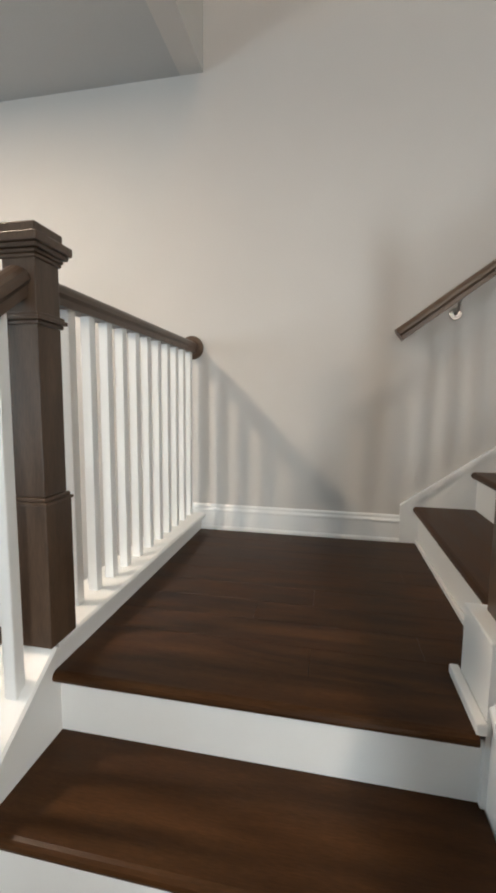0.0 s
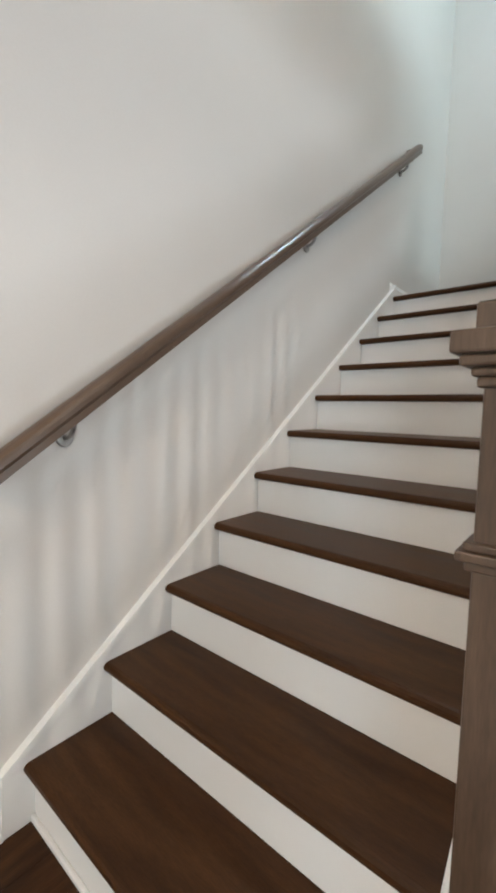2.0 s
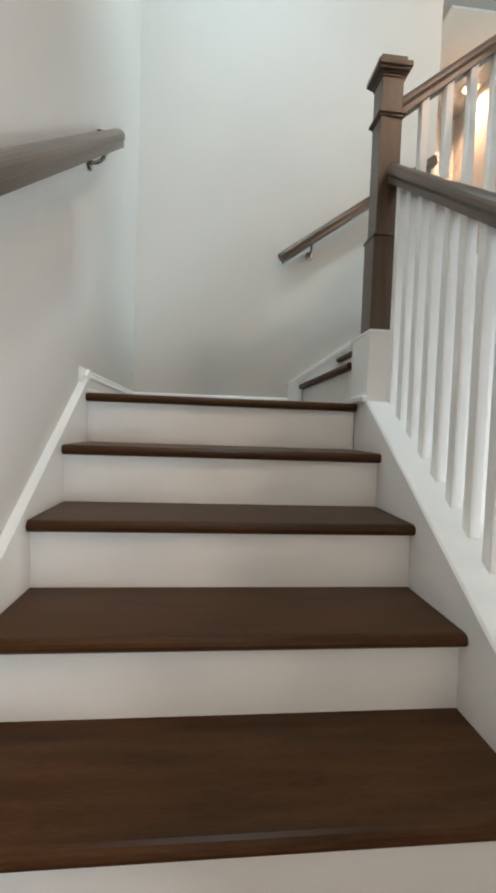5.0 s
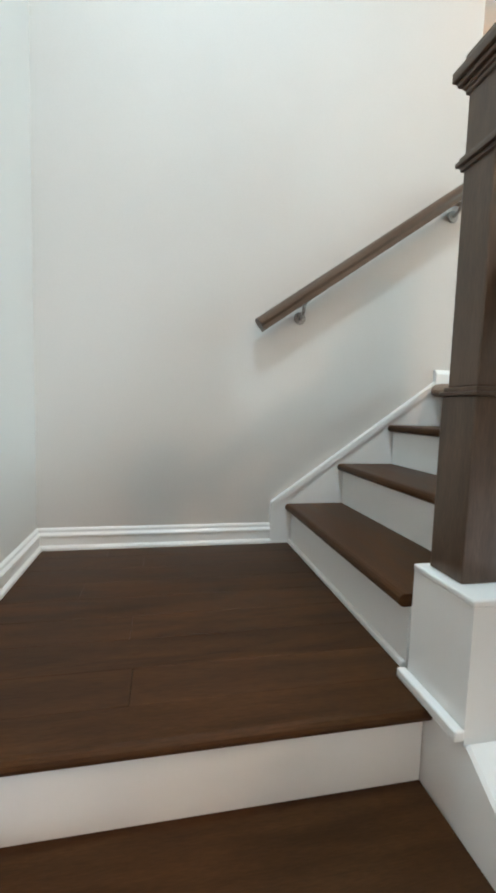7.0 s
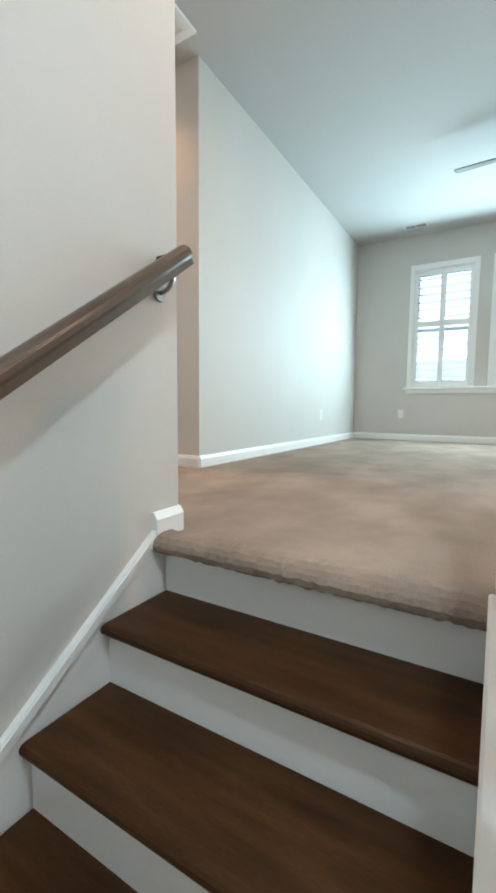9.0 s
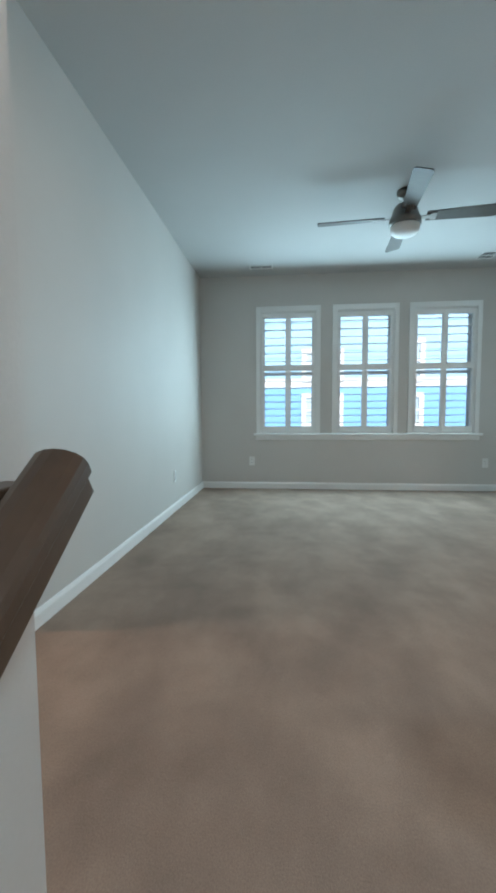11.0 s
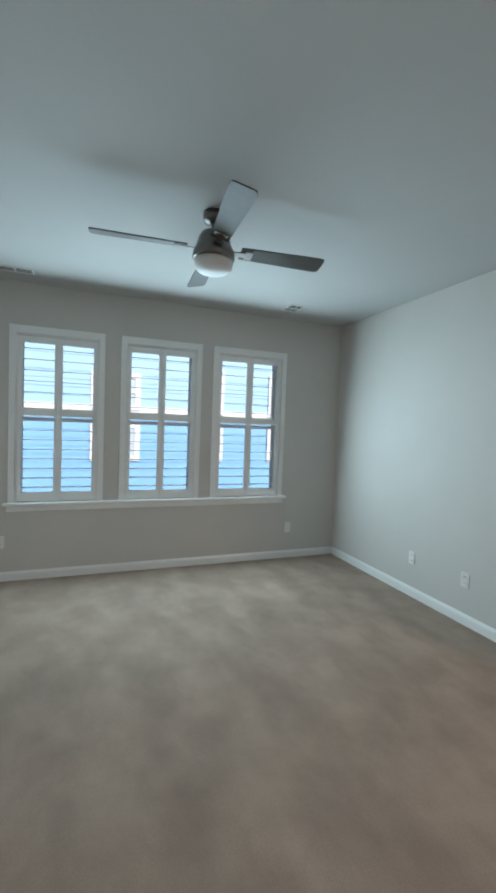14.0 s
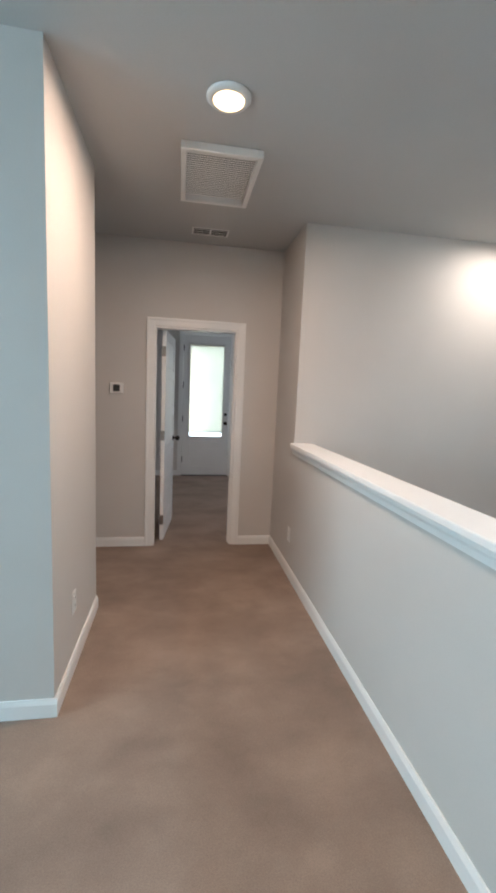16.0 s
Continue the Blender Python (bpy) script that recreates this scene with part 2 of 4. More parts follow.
def sweep(bm, p, q, profile, up=(0, 0, 1), plumb=False):
    """A profile of (side, up) points pulled from p to q."""
    p, q = Vector(p), Vector(q)
    way = (q - p).normalized()
    side = way.cross(Vector(up)).normalized()
    top = Vector(up) if plumb else side.cross(way).normalized()
    lo = [bm.verts.new(p + side * s + top * u) for s, u in profile]
    hi = [bm.verts.new(q + side * s + top * u) for s, u in profile]
    bm.faces.new(lo)
    bm.faces.new(hi[::-1])
    k = len(profile)
    for i in range(k):
        bm.faces.new((lo[(i + 1) % k], lo[i], hi[i], hi[(i + 1) % k]))
    bmesh.ops.recalc_face_normals(bm, faces=bm.faces[:])
    return bm


def tube(bm, p, q, r0, r1=None, n=14):
    r1 = r0 if r1 is None else r1
    p, q = Vector(p), Vector(q)
    m = Matrix.Translation((p + q) / 2) @ (q - p).to_track_quat('Z', 'Y').to_matrix().to_4x4()
    bmesh.ops.create_cone(bm, cap_ends=True, segments=n, radius1=r0, radius2=r1, depth=(q - p).length, matrix=m)
    return bm


def lathe(bm, profile, centre, n=28):
    """Rings of (radius, z) about an upright axis."""
    cx, cy, cz = centre
    rings = []
    for r, z in profile:
        rings.append([bm.verts.new((cx + r * math.cos(2 * math.pi * i / n), cy + r * math.sin(2 * math.pi * i / n), cz + z)) for i in range(n)])
    for a, b in zip(rings, rings[1:]):
        for i in range(n):
            bm.faces.new((a[i], a[(i + 1) % n], b[(i + 1) % n], b[i]))
    bm.faces.new(rings[0][::-1])
    bm.faces.new(rings[-1])
    bmesh.ops.recalc_face_normals(bm, faces=bm.faces[:])
    return bm


def mesh_of(name, bm, mat, smooth=False):
    me = bpy.data.meshes.new(name)
    bm.to_mesh(me)
    bm.free()
    me.materials.append(mat)
    if smooth:
        for p in me.polygons:
            p.use_smooth = True
    return me


def part(name, bm, mat, parent=None, label="", smooth=False):
    ob = new(name, mesh_of(name, bm, mat, smooth))
    if parent:
        ob.parent = parent
    if label:
        ob["label"] = label
    return ob


def piece(name, me, parent, at):
    ob = new(name, me)
    ob.location = at
    ob.parent = parent
    return ob


def thing(name, label, category, group="", kind=""):
    return tagged(new(name), label, category, group, kind)


def structure(name, bm, mat, label, category):
    return tagged(part(name, bm, mat), label, category, kind="structure")


def bx(*a, bevel=0.0):
    return box(bmesh.new(), *a, bevel=bevel)


# ---- storeys: walls, floors, ceilings ----
T = 0.12


def pierced(bm, axis, at0, at1, lo, hi, z0, z1, holes):
    """A wall across an axis from at0 to at1, running lo..hi, with openings (a, b, za, zb)."""
    def put(a, b, c, d):
        if b - a > 1e-4 and d - c > 1e-4:
            box(bm, at0, at1, a, b, c, d) if axis == "x" else box(bm, a, b, at0, at1, c, d)
    edge = lo
    for a, b, za, zb in sorted(holes):
        put(edge, a, z0, z1)
        put(a, b, z0, za)
        put(a, b, zb, z1)
        edge = b
    put(edge, hi, z0, z1)
    return bm


WINDOWS = ((2.940, 3.764), (1.972, 2.792), (0.986, 1.848))
SILL_Z, HEAD_Z = 3.505, 5.06
north_win = (-3.45, -2.42, -0.02, 1.62)
structure("wall_north", pierced(bmesh.new(), "y", 0, T, -5.0, 5.72, GROUND, CEIL, [north_win]), PAINT, "tall painted greige stairwell wall", "wall")
structure("wall_stair_east", bx(EAST, EAST + T, -1.925, 0, GROUND, CEIL), PAINT, "painted greige wall along the short flight", "wall")
structure("wall_nook_north", bx(EAST + T, 5.6, -1.925, -1.805, UPPER, CEIL), PAINT, "painted greige nook wall", "wall")
structure("wall_nook_east", bx(5.6, 5.72, -3.30, 0, UPPER, CEIL), PAINT, "painted greige nook end wall", "wall")
structure("wall_nook_south", bx(ROOM_E, 5.6, -3.183 - T, -3.183, UPPER, CEIL), PAINT, "painted greige nook return wall", "wall")
structure("wall_room_east", bx(ROOM_E, ROOM_E + T, ROOM_S, -3.183 - T, UPPER, CEIL), PAINT, "long painted greige side wall", "wall")
structure("wall_room_south", pierced(bmesh.new(), "y", ROOM_S - 0.16, ROOM_S, -2.0, ROOM_E + T, UPPER, CEIL, [(a + 0.055, b - 0.055, SILL_Z, HEAD_Z) for a, b in WINDOWS]), PAINT, "painted greige window wall with three openings", "wall")
structure("wall_room_west", bx(ROOM_W - T, ROOM_W, ROOM_S, HALL_S, UPPER, CEIL), PAINT, "painted greige side wall with switch and outlets", "wall")
structure("wall_hall_south", bx(-0.68, ROOM_W - T, HALL_S - T, HALL_S, UPPER, CEIL), PAINT, "painted greige hall wall", "wall")
structure("wall_alcove", bx(-0.68, -0.56, -4.8, HALL_S - T, UPPER, CEIL), PAINT, "painted greige alcove side wall", "wall")
structure("wall_alcove_south", bx(DOOR_X - T, -0.56, -4.92, -4.8, UPPER, CEIL), PAINT, "painted greige alcove end wall", "wall")
DOOR_Y0, DOOR_Y1, DOOR_H = -3.066, -2.325, 2.020
structure("wall_hall_west", pierced(bmesh.new(), "x", DOOR_X - T, DOOR_X, -4.8, HALL_N + T, UPPER, CEIL, [(DOOR_Y0, DOOR_Y1, UPPER, UPPER + DOOR_H)]), PAINT, "painted greige hall end wall with a doorway", "wall")
structure("wall_hall_north", bx(DOOR_X, WELL_W, HALL_N, HALL_N + T, UPPER, CEIL), PAINT, "short painted greige hall wall", "wall")
structure("wall_stair_west", bx(WELL_W - T, WELL_W, HALL_N + T, 0, SOFFIT, CEIL), PAINT, "painted greige upper stairwell wall", "wall")
structure("wall_far_west", pierced(bmesh.new(), "x", FAR_X - T, FAR_X, -3.6, -0.4, UPPER, CEIL, [(-2.80, -1.98, UPPER, UPPER + 2.40)]), PAINT, "painted wall with an exterior door", "wall")
structure("wall_far_south", bx(FAR_X, DOOR_X - T, -3.42, -3.30, UPPER, CEIL), PAINT, "painted greige far room wall", "wall")
structure("wall_far_north", bx(FAR_X, DOOR_X - T, -0.52, -0.40, UPPER, CEIL), PAINT, "painted greige far room wall", "wall")
half = structure("wall_half", bx(WELL_W, 2.655, HALL_N, HALL_N + T, SOFFIT, 3.825), PAINT, "painted half wall overlooking the stairwell", "wall")
capbm = bx(WELL_W, 2.69, HALL_N - 0.035, HALL_N + T + 0.035, 3.83, 3.862, bevel=0.006)
structure("trim_half_wall_cap", capbm, TRIM, "white painted half wall cap", "trim")
sub = prism(bmesh.new(), [(HALL_N, 3.77), (HALL_N - 0.010, 3.775), (HALL_N - 0.014, 3.80), (HALL_N - 0.026, 3.815), (HALL_N - 0.028, 3.829), (HALL_N, 3.829)], "x", WELL_W, 2.655)
structure("trim_half_wall_mould", sub, TRIM, "white moulding under the half wall cap", "trim")
sub = prism(bmesh.new(), [(HALL_N + T, 3.77), (HALL_N + T + 0.012, 3.775), (HALL_N + T + 0.028, 3.829), (HALL_N + T, 3.829)], "x", WELL_W, 2.655)
structure("trim_half_wall_mould_inner", sub, TRIM, "white moulding under the half wall cap", "trim")

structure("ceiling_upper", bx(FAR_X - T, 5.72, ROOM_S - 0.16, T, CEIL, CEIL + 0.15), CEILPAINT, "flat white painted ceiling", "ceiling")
upper = bmesh.new()
box(upper, FAR_X - T, 5.72, -7.11, -1.84, UPPER - 0.2, UPPER)
box(upper, FAR_X - T, WELL_W - T, -1.85, 0, UPPER - 0.2, UPPER)
tagged(part("floor_upper", upper, CARPET), "beige cut-pile carpet with vacuum marks", "carpet", kind="structure")
nose = bmesh.new()
ring = [(-1.86, 0.016), (-1.82, 0.017), (-1.79, 0.012), (-1.772, 0.0), (-1.764, -0.014), (-1.768, -0.030), (-1.784, -0.042), (-1.81, -0.046), (-1.86, -0.046)]
cols = []
for i in range(261):
    x = 2.665 + (3.612 - 2.665) * i / 260
    cols.append([nose.verts.new((x, y + 0.004 * noise.noise((x * 60, y * 60, z * 60)), UPPER + z + 0.005 * noise.noise((x * 45, y * 45 + 9, z * 45)))) for y, z in ring])
for p, q in zip(cols, cols[1:]):
    for k in range(len(ring) - 1):
        nose.faces.new((p[k], q[k], q[k + 1], p[k + 1]))
bmesh.ops.recalc_face_normals(nose, faces=nose.faces[:])
structure("carpet_nosing", nose, CARPET, "rolled carpet edge at the stair head", "carpet")
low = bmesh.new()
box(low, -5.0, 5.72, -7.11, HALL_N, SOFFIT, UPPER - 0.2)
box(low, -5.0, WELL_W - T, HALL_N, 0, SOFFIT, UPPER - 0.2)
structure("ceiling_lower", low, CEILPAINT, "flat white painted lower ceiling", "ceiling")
structure("floor_lower", bx(-5.0, 5.72, -7.11, 0, GROUND - 0.2, GROUND), PLANK_X, "dark stained wood floor", "floor")
structure("wall_lower_west", bx(-5.12, -5.0, -7.11, T, GROUND, SOFFIT), PAINT, "painted greige lower wall", "wall")
structure("wall_lower_south", bx(-5.0, 5.72, -7.11, -6.95, GROUND, SOFFIT), PAINT, "painted greige lower wall", "wall")
structure("wall_lower_east", bx(5.72, 5.84, -7.11, T, GROUND, SOFFIT), PAINT, "painted greige lower wall", "wall")
structure("wall_upper_west_close", bx(-5.22, -1.92, -0.40, T, UPPER - 0.2, CEIL), PAINT, "plain closing wall", "wall")


def skirting(name, runs, z, height=0.085, thick=0.014, shoe=False):
    """Baseboard runs ((x0, y0), (x1, y1)), the room to the left of the way."""
    bm = bmesh.new()
    if shoe:
        prof = [(0, 0), (-thick - 0.010, 0), (-thick - 0.010, 0.010), (-thick - 0.004, 0.018), (-thick, 0.020), (-thick, height - 0.040), (-thick - 0.004, height - 0.036), (-thick - 0.004, height - 0.028), (-thick * 0.7, height - 0.018), (-thick * 0.7, height - 0.008), (-thick * 0.3, height), (0, height)]
    else:
        prof = [(0, 0), (-thick, 0), (-thick, height - 0.022), (-thick * 0.75, height - 0.012), (-thick * 0.45, height), (0, height)]
    for a, b in runs:
        sweep(bm, (*a, z), (*b, z), prof)
    return structure(name, bm, TRIM, "white painted baseboard", "baseboard")


skirting("baseboard_room", [((ROOM_W, ROOM_S), (ROOM_E, ROOM_S)), ((ROOM_E, ROOM_S), (ROOM_E, -3.183)), ((ROOM_E, -3.183), (5.6, -3.183)), ((ROOM_W, HALL_S + 0.014), (ROOM_W, ROOM_S))], UPPER)
skirting("baseboard_hall", [((-0.68, HALL_S), (ROOM_W, HALL_S)), ((DOOR_X, DOOR_Y0 - 0.073), (DOOR_X, -4.8)), ((DOOR_X, HALL_N), (DOOR_X, DOOR_Y1 + 0.073)), ((2.655, HALL_N), (DOOR_X, HALL_N)), ((5.6, -1.925), (EAST, -1.925))], UPPER)
skirting("baseboard_far_room", [((FAR_X, -0.52), (FAR_X, -1.92)), ((FAR_X, -2.86), (FAR_X, -3.30)), ((FAR_X, -3.30), (DOOR_X - T, -3.30))], UPPER)
skirting("baseboard_landing_lower", [((-0.09, 0), (-1.28, 0))], -0.004, 0.138, shoe=True)
skirting("baseboard_landing_upper", [((EAST, 0), (2.50, 0)), ((EAST, -1.0), (EAST, 0))], LAND2, 0.092, shoe=True)
skirting("baseboard_stair_head", [((EAST, -1.925), (EAST, -1.79))], UPPER, 0.085, 0.025)
skirting("baseboard_lower", [((-1.30, 0), (-5.0, 0)), ((-5.0, 0), (-5.0, -6.95))], GROUND, 0.13)

# ---- stairs ----
BOARD = 0.032


def nosed(across, depth):
    """Outline of a tread from back to nosing along one axis: (distance ahead, height)."""
    r = BOARD / 2
    pts = [(0.0, 0.0), (0.0, -BOARD)]
    for i in range(7):
        a = -math.pi / 2 + math.pi * i / 6
        pts.append((depth - r + r * math.cos(a), -r + r * math.sin(a)))
    return pts


def flight(name, label, steps, axis, lo, hi, first, run, sign, z_start, top_board=None):
    """Risers and treads. The climb goes along axis with sign; first is the first riser's face."""
    root = thing(name, label, "staircase", kind="structure")
    tread_me = None
    for k in range(steps):
        face = first + sign * run * k
        z = z_start + RISE * (k + 1)
        bm = bmesh.new()
        if axis == "x":
            box(bm, face, face + sign * 0.018, lo + 0.001, hi - 0.001, z - RISE, z - BOARD)
        else:
            box(bm, lo + 0.001, hi - 0.001, face, face + sign * 0.018, z - RISE, z - BOARD)
        part("riser", bm, TRIM, root)
        if k < steps - 1:
            if tread_me is None:
                prof = [(-sign * (d - run), h) for d, h in nosed(0, run + 0.030)]
                tread_me = mesh_of("tread", prism(bmesh.new(), prof if axis == "x" else prof, "y" if axis == "x" else "x", lo + 0.001, hi - 0.001), WOOD_Y if axis == "x" else WOOD_X)
            at = (face, 0, z) if axis == "x" else (0, face, z)
            piece("tread", tread_me, root, at)
    return root


F2_S = -1.067
flight("stair_flight_long", "dark stained wooden treads with white risers", 11, "x", F2_S, -0.02, 0.0, RUN, 1, 0.0)
flight("stair_flight_short", "dark stained wooden treads with white risers below carpet", 4, "y", 2.66, 3.61, -1.09, 0.245, -1, LAND2)
flight("stair_flight_lower", "dark stained wooden steps up to the landing", 4, "y", -1.137, -0.089, -1.257 - 3 * RUN, RUN, 1, GROUND)

# shoe strip along the foot of the first riser at each landing
structure("trim_riser_foot_lower", bx(-0.014, -0.001, -1.118, -0.02, -0.004, 0.016, bevel=0.004), TRIM, "white quarter round at the riser foot", "trim")
structure("trim_riser_foot_upper", bx(2.66, 3.61, -1.089, -1.076, LAND2, LAND2 + 0.018, bevel=0.004), TRIM, "white quarter round at the riser foot", "trim")


def landing(name, label, axis, x0, x1, y0, y1, z, nose_at, seed):
    """Boards that run along the axis, and a nosing board at the front."""
    rng = random.Random(seed)
    root = thing(name, label, "landing", kind="structure")
    mat = PLANK_X if axis == "x" else PLANK_Y
    base = part("subfloor", bx(x0, x1, y0, y1, z - 0.16, z - 0.019), TRIM, root)
    lo, hi, a, b = (y0, y1, x0, x1) if axis == "x" else (x0, x1, y0, y1)
    width = 0.127
    edge = lo
    while edge < hi - 0.01:
        w = min(width, hi - edge)
        cut = a
        joint = a + rng.uniform(0.45, 1.3)
        while cut < b - 0.01:
            end = min(joint, b)
            if b - end < 0.12:
                end = b
            g = 0.0002
            bm = bmesh.new()
            dims = (cut + g, end - g, edge + g, edge + w - g) if axis == "x" else (edge + g, edge + w - g, cut + g, end - g)
            cx, cy = (dims[0] + dims[1]) / 2, (dims[2] + dims[3]) / 2
            box(bm, dims[0] - cx, dims[1] - cx, dims[2] - cy, dims[3] - cy, -0.019, 0)
            bmesh.ops.bevel(bm, geom=[e for e in bm.edges if all(v.co.z > -0.001 for v in e.verts)], offset=0.0006, segments=1, affect='EDGES')
            for v in bm.verts:
                v.co += Vector((cx, cy, 0))
            ob = part("plank", bm, mat, root)
            ob.location.z = z
            cut = end
            joint = end + rng.uniform(0.5, 1.1)
        edge += w
    return root


land1 = landing("landing_lower", "dark stained plank landing with worn grain", "x", -1.135, 0.0, -1.165, 0.0, -0.004, "y", 3)
prof = [(-1.165 - d, h - 0.003) for d, h in nosed(0, 0.125)]
part("nosing", prism(bmesh.new(), prof, "x", -1.137, -0.113), WOOD_X, land1)
land2 = landing("landing_upper", "dark stained plank landing with worn grain", "y", 2.63, 3.63, -1.09, 0.0, LAND2, "x", 8)
prof = [(2.63 - d, LAND2 + h) for d, h in nosed(0, 0.11)]
part("nosing", prism(bmesh.new(), prof, "y", F2_S + 0.001, -0.02), WOOD_Y, land2)

SLOPE = RISE / RUN


def nose_line(x):
    return RISE + (x + 0.03) * SLOPE


def skirt(name, points, cap, axis, wall, out):
    root = structure(name, prism(bmesh.new(), points, axis, wall, wall + out), TRIM, "white painted stair skirt board", "trim")
    bm = bmesh.new()
    sgn = 1 if out > 0 else -1
    prism(bm, cap, axis, wall + out + sgn * 0.0005, wall + out + sgn * 0.008)
    part("skirt_moulding", bm, TRIM, root)
    return root


sx0, sx1 = -0.09, 2.52
zt0, zt1 = 0.190, 0.190 + (2.52 + 0.09) * SLOPE
skirt("trim_skirt_long", [(sx0, -0.004), (sx0, zt0), (sx1, zt1), (2.575, LAND2 + 0.09), (2.575, LAND2 - 0.2), (sx1, zt1 - 0.6), (0.75, -0.004)],
      [(sx0, zt0 - 0.03), (sx0, zt0), (sx1, zt1), (sx1, zt1 - 0.03)], "y", -0.0005, -0.0195)
SL3 = RISE / 0.245
zs1 = LAND2 + 0.192 + 0.80 * SL3
skirt("trim_skirt_short", [(-0.995, LAND2), (-0.995, LAND2 + 0.192), (-1.795, min(zs1, UPPER + 0.03)), (-1.795, UPPER - 0.005), (-1.845, UPPER - 0.005), (-1.845, LAND2 + 0.15), (-1.6, LAND2)],
      [(-0.995, LAND2 + 0.162), (-0.995, LAND2 + 0.192), (-1.78, UPPER + 0.015), (-1.78, UPPER - 0.015)], "x", EAST - 0.0005, -0.0195)


# ---- curbs under the balustrades ----
CURB0, CURB1 = -1.222, F2_S
ZC = 0.050


def curb_top(x):
    return nose_line(x) + ZC


cx0, cx1 = 0.073, 2.434
pts = [(cx0, GROUND), (cx0, curb_top(cx0)), (cx1, curb_top(cx1)), (cx1, GROUND)]
structure("wall_stair_curb_long", prism(bmesh.new(), pts, "y", CURB0, CURB1), TRIM, "white closed stringer wall under the balusters", "wall")
cap_prof = [(-0.078, 0), (0.078, 0), (0.078, 0.014), (0.072, 0.020), (-0.072, 0.020), (-0.078, 0.014)]
CY = (CURB0 + CURB1) / 2
structure("trim_curb_cap_long", sweep(bmesh.new(), (cx0, CY, curb_top(cx0)), (cx1, CY, curb_top(cx1)), cap_prof), TRIM, "white sloping stringer cap", "trim")

# pedestals of the two upper newels
P2 = (-0.098, 0.072, -1.272, -1.087)
P2_TOP = 0.185
ped = structure("wall_newel_pedestal_lower", bx(*P2, GROUND, P2_TOP), TRIM, "white painted newel pedestal", "pedestal")
part("pedestal_cap", bx(P2[0] - 0.002, P2[1] + 0.002, P2[2] - 0.002, P2[3] + 0.002, P2_TOP, P2_TOP + 0.015, bevel=0.004), TRIM, ped)
P3 = (2.435, 2.622, -1.245, -1.070)
P3_TOP = LAND2 + 0.260
ped = structure("wall_newel_pedestal_upper", bx(*P3, GROUND, P3_TOP), TRIM, "white painted newel pedestal", "pedestal")
part("pedestal_cap", bx(P3[0] - 0.002, P3[1] + 0.002, P3[2] - 0.002, P3[3] + 0.002, P3_TOP, P3_TOP + 0.015, bevel=0.004), TRIM, ped)


def line3(y):
    return LAND2 + RISE + (-1.065 - y) * SL3


C3X0, C3X1 = 2.53, 2.655
pts = [(-1.255, GROUND), (-1.255, line3(-1.255) + ZC), (-1.779, line3(-1.779) + ZC), (-1.779, GROUND)]
structure("wall_stair_curb_short", prism(bmesh.new(), pts, "x", C3X0, C3X1), TRIM, "white closed stringer wall under the balusters", "wall")
C3 = (C3X0 + C3X1) / 2
structure("trim_curb_cap_short", sweep(bmesh.new(), (C3, -1.259, line3(-1.259) + ZC), (C3, -1.779, line3(-1.779) + ZC), cap_prof), TRIM, "white sloping stringer cap", "trim")
structure("wall_under_landing", bx(2.655, EAST, -1.779, -1.70, GROUND, LAND2 + 0.3), PAINT, "painted wall under the short flight", "wall")

# lower flight and lower landing curbs
G0, G1 = -1.236, -1.130
G = (G0 + G1) / 2
LOW_C = 0.065


def line1(y):
    return (y + 1.287) * SLOPE


def lower_curb(name, x0, x1, y_top):
    pts = [(y_top, GROUND), (y_top, LOW_C), (-1.29, LOW_C), (-2.28, line1(-2.28) + LOW_C), (-2.28, GROUND)]
    root = structure(name, prism(bmesh.new(), pts, "x", x0, x1), TRIM, "white closed stringer wall of the lower steps", "wall")
    bm = bmesh.new()
    m = (x0 + x1) / 2
    sweep(bm, (m, -1.29, LOW_C), (m, -2.28, line1(-2.28) + LOW_C), cap_prof)
    if y_top > -1.1:
        sweep(bm, (m, y_top, LOW_C), (m, -1.2899, LOW_C), cap_prof)
    part("curb_cap", bm, TRIM, root)
    return root


lower_curb("wall_curb_lower_west", G0, G1, 0.0)
lower_curb("wall_curb_lower_east", -0.087, 0.035, -1.2725)
structure("trim_landing_edge_upper", bx(2.432, 2.634, -1.0695, -1.048, LAND2 + 0.001, LAND2 + 0.024, bevel=0.004), TRIM, "white edge strip beside the newel pedestal", "trim")
structure("trim_landing_edge_east", bx(-0.122, -0.0985, -1.285, -1.068, -0.004, 0.022, bevel=0.004), TRIM, "white edge strip beside the newel pedestal", "trim")


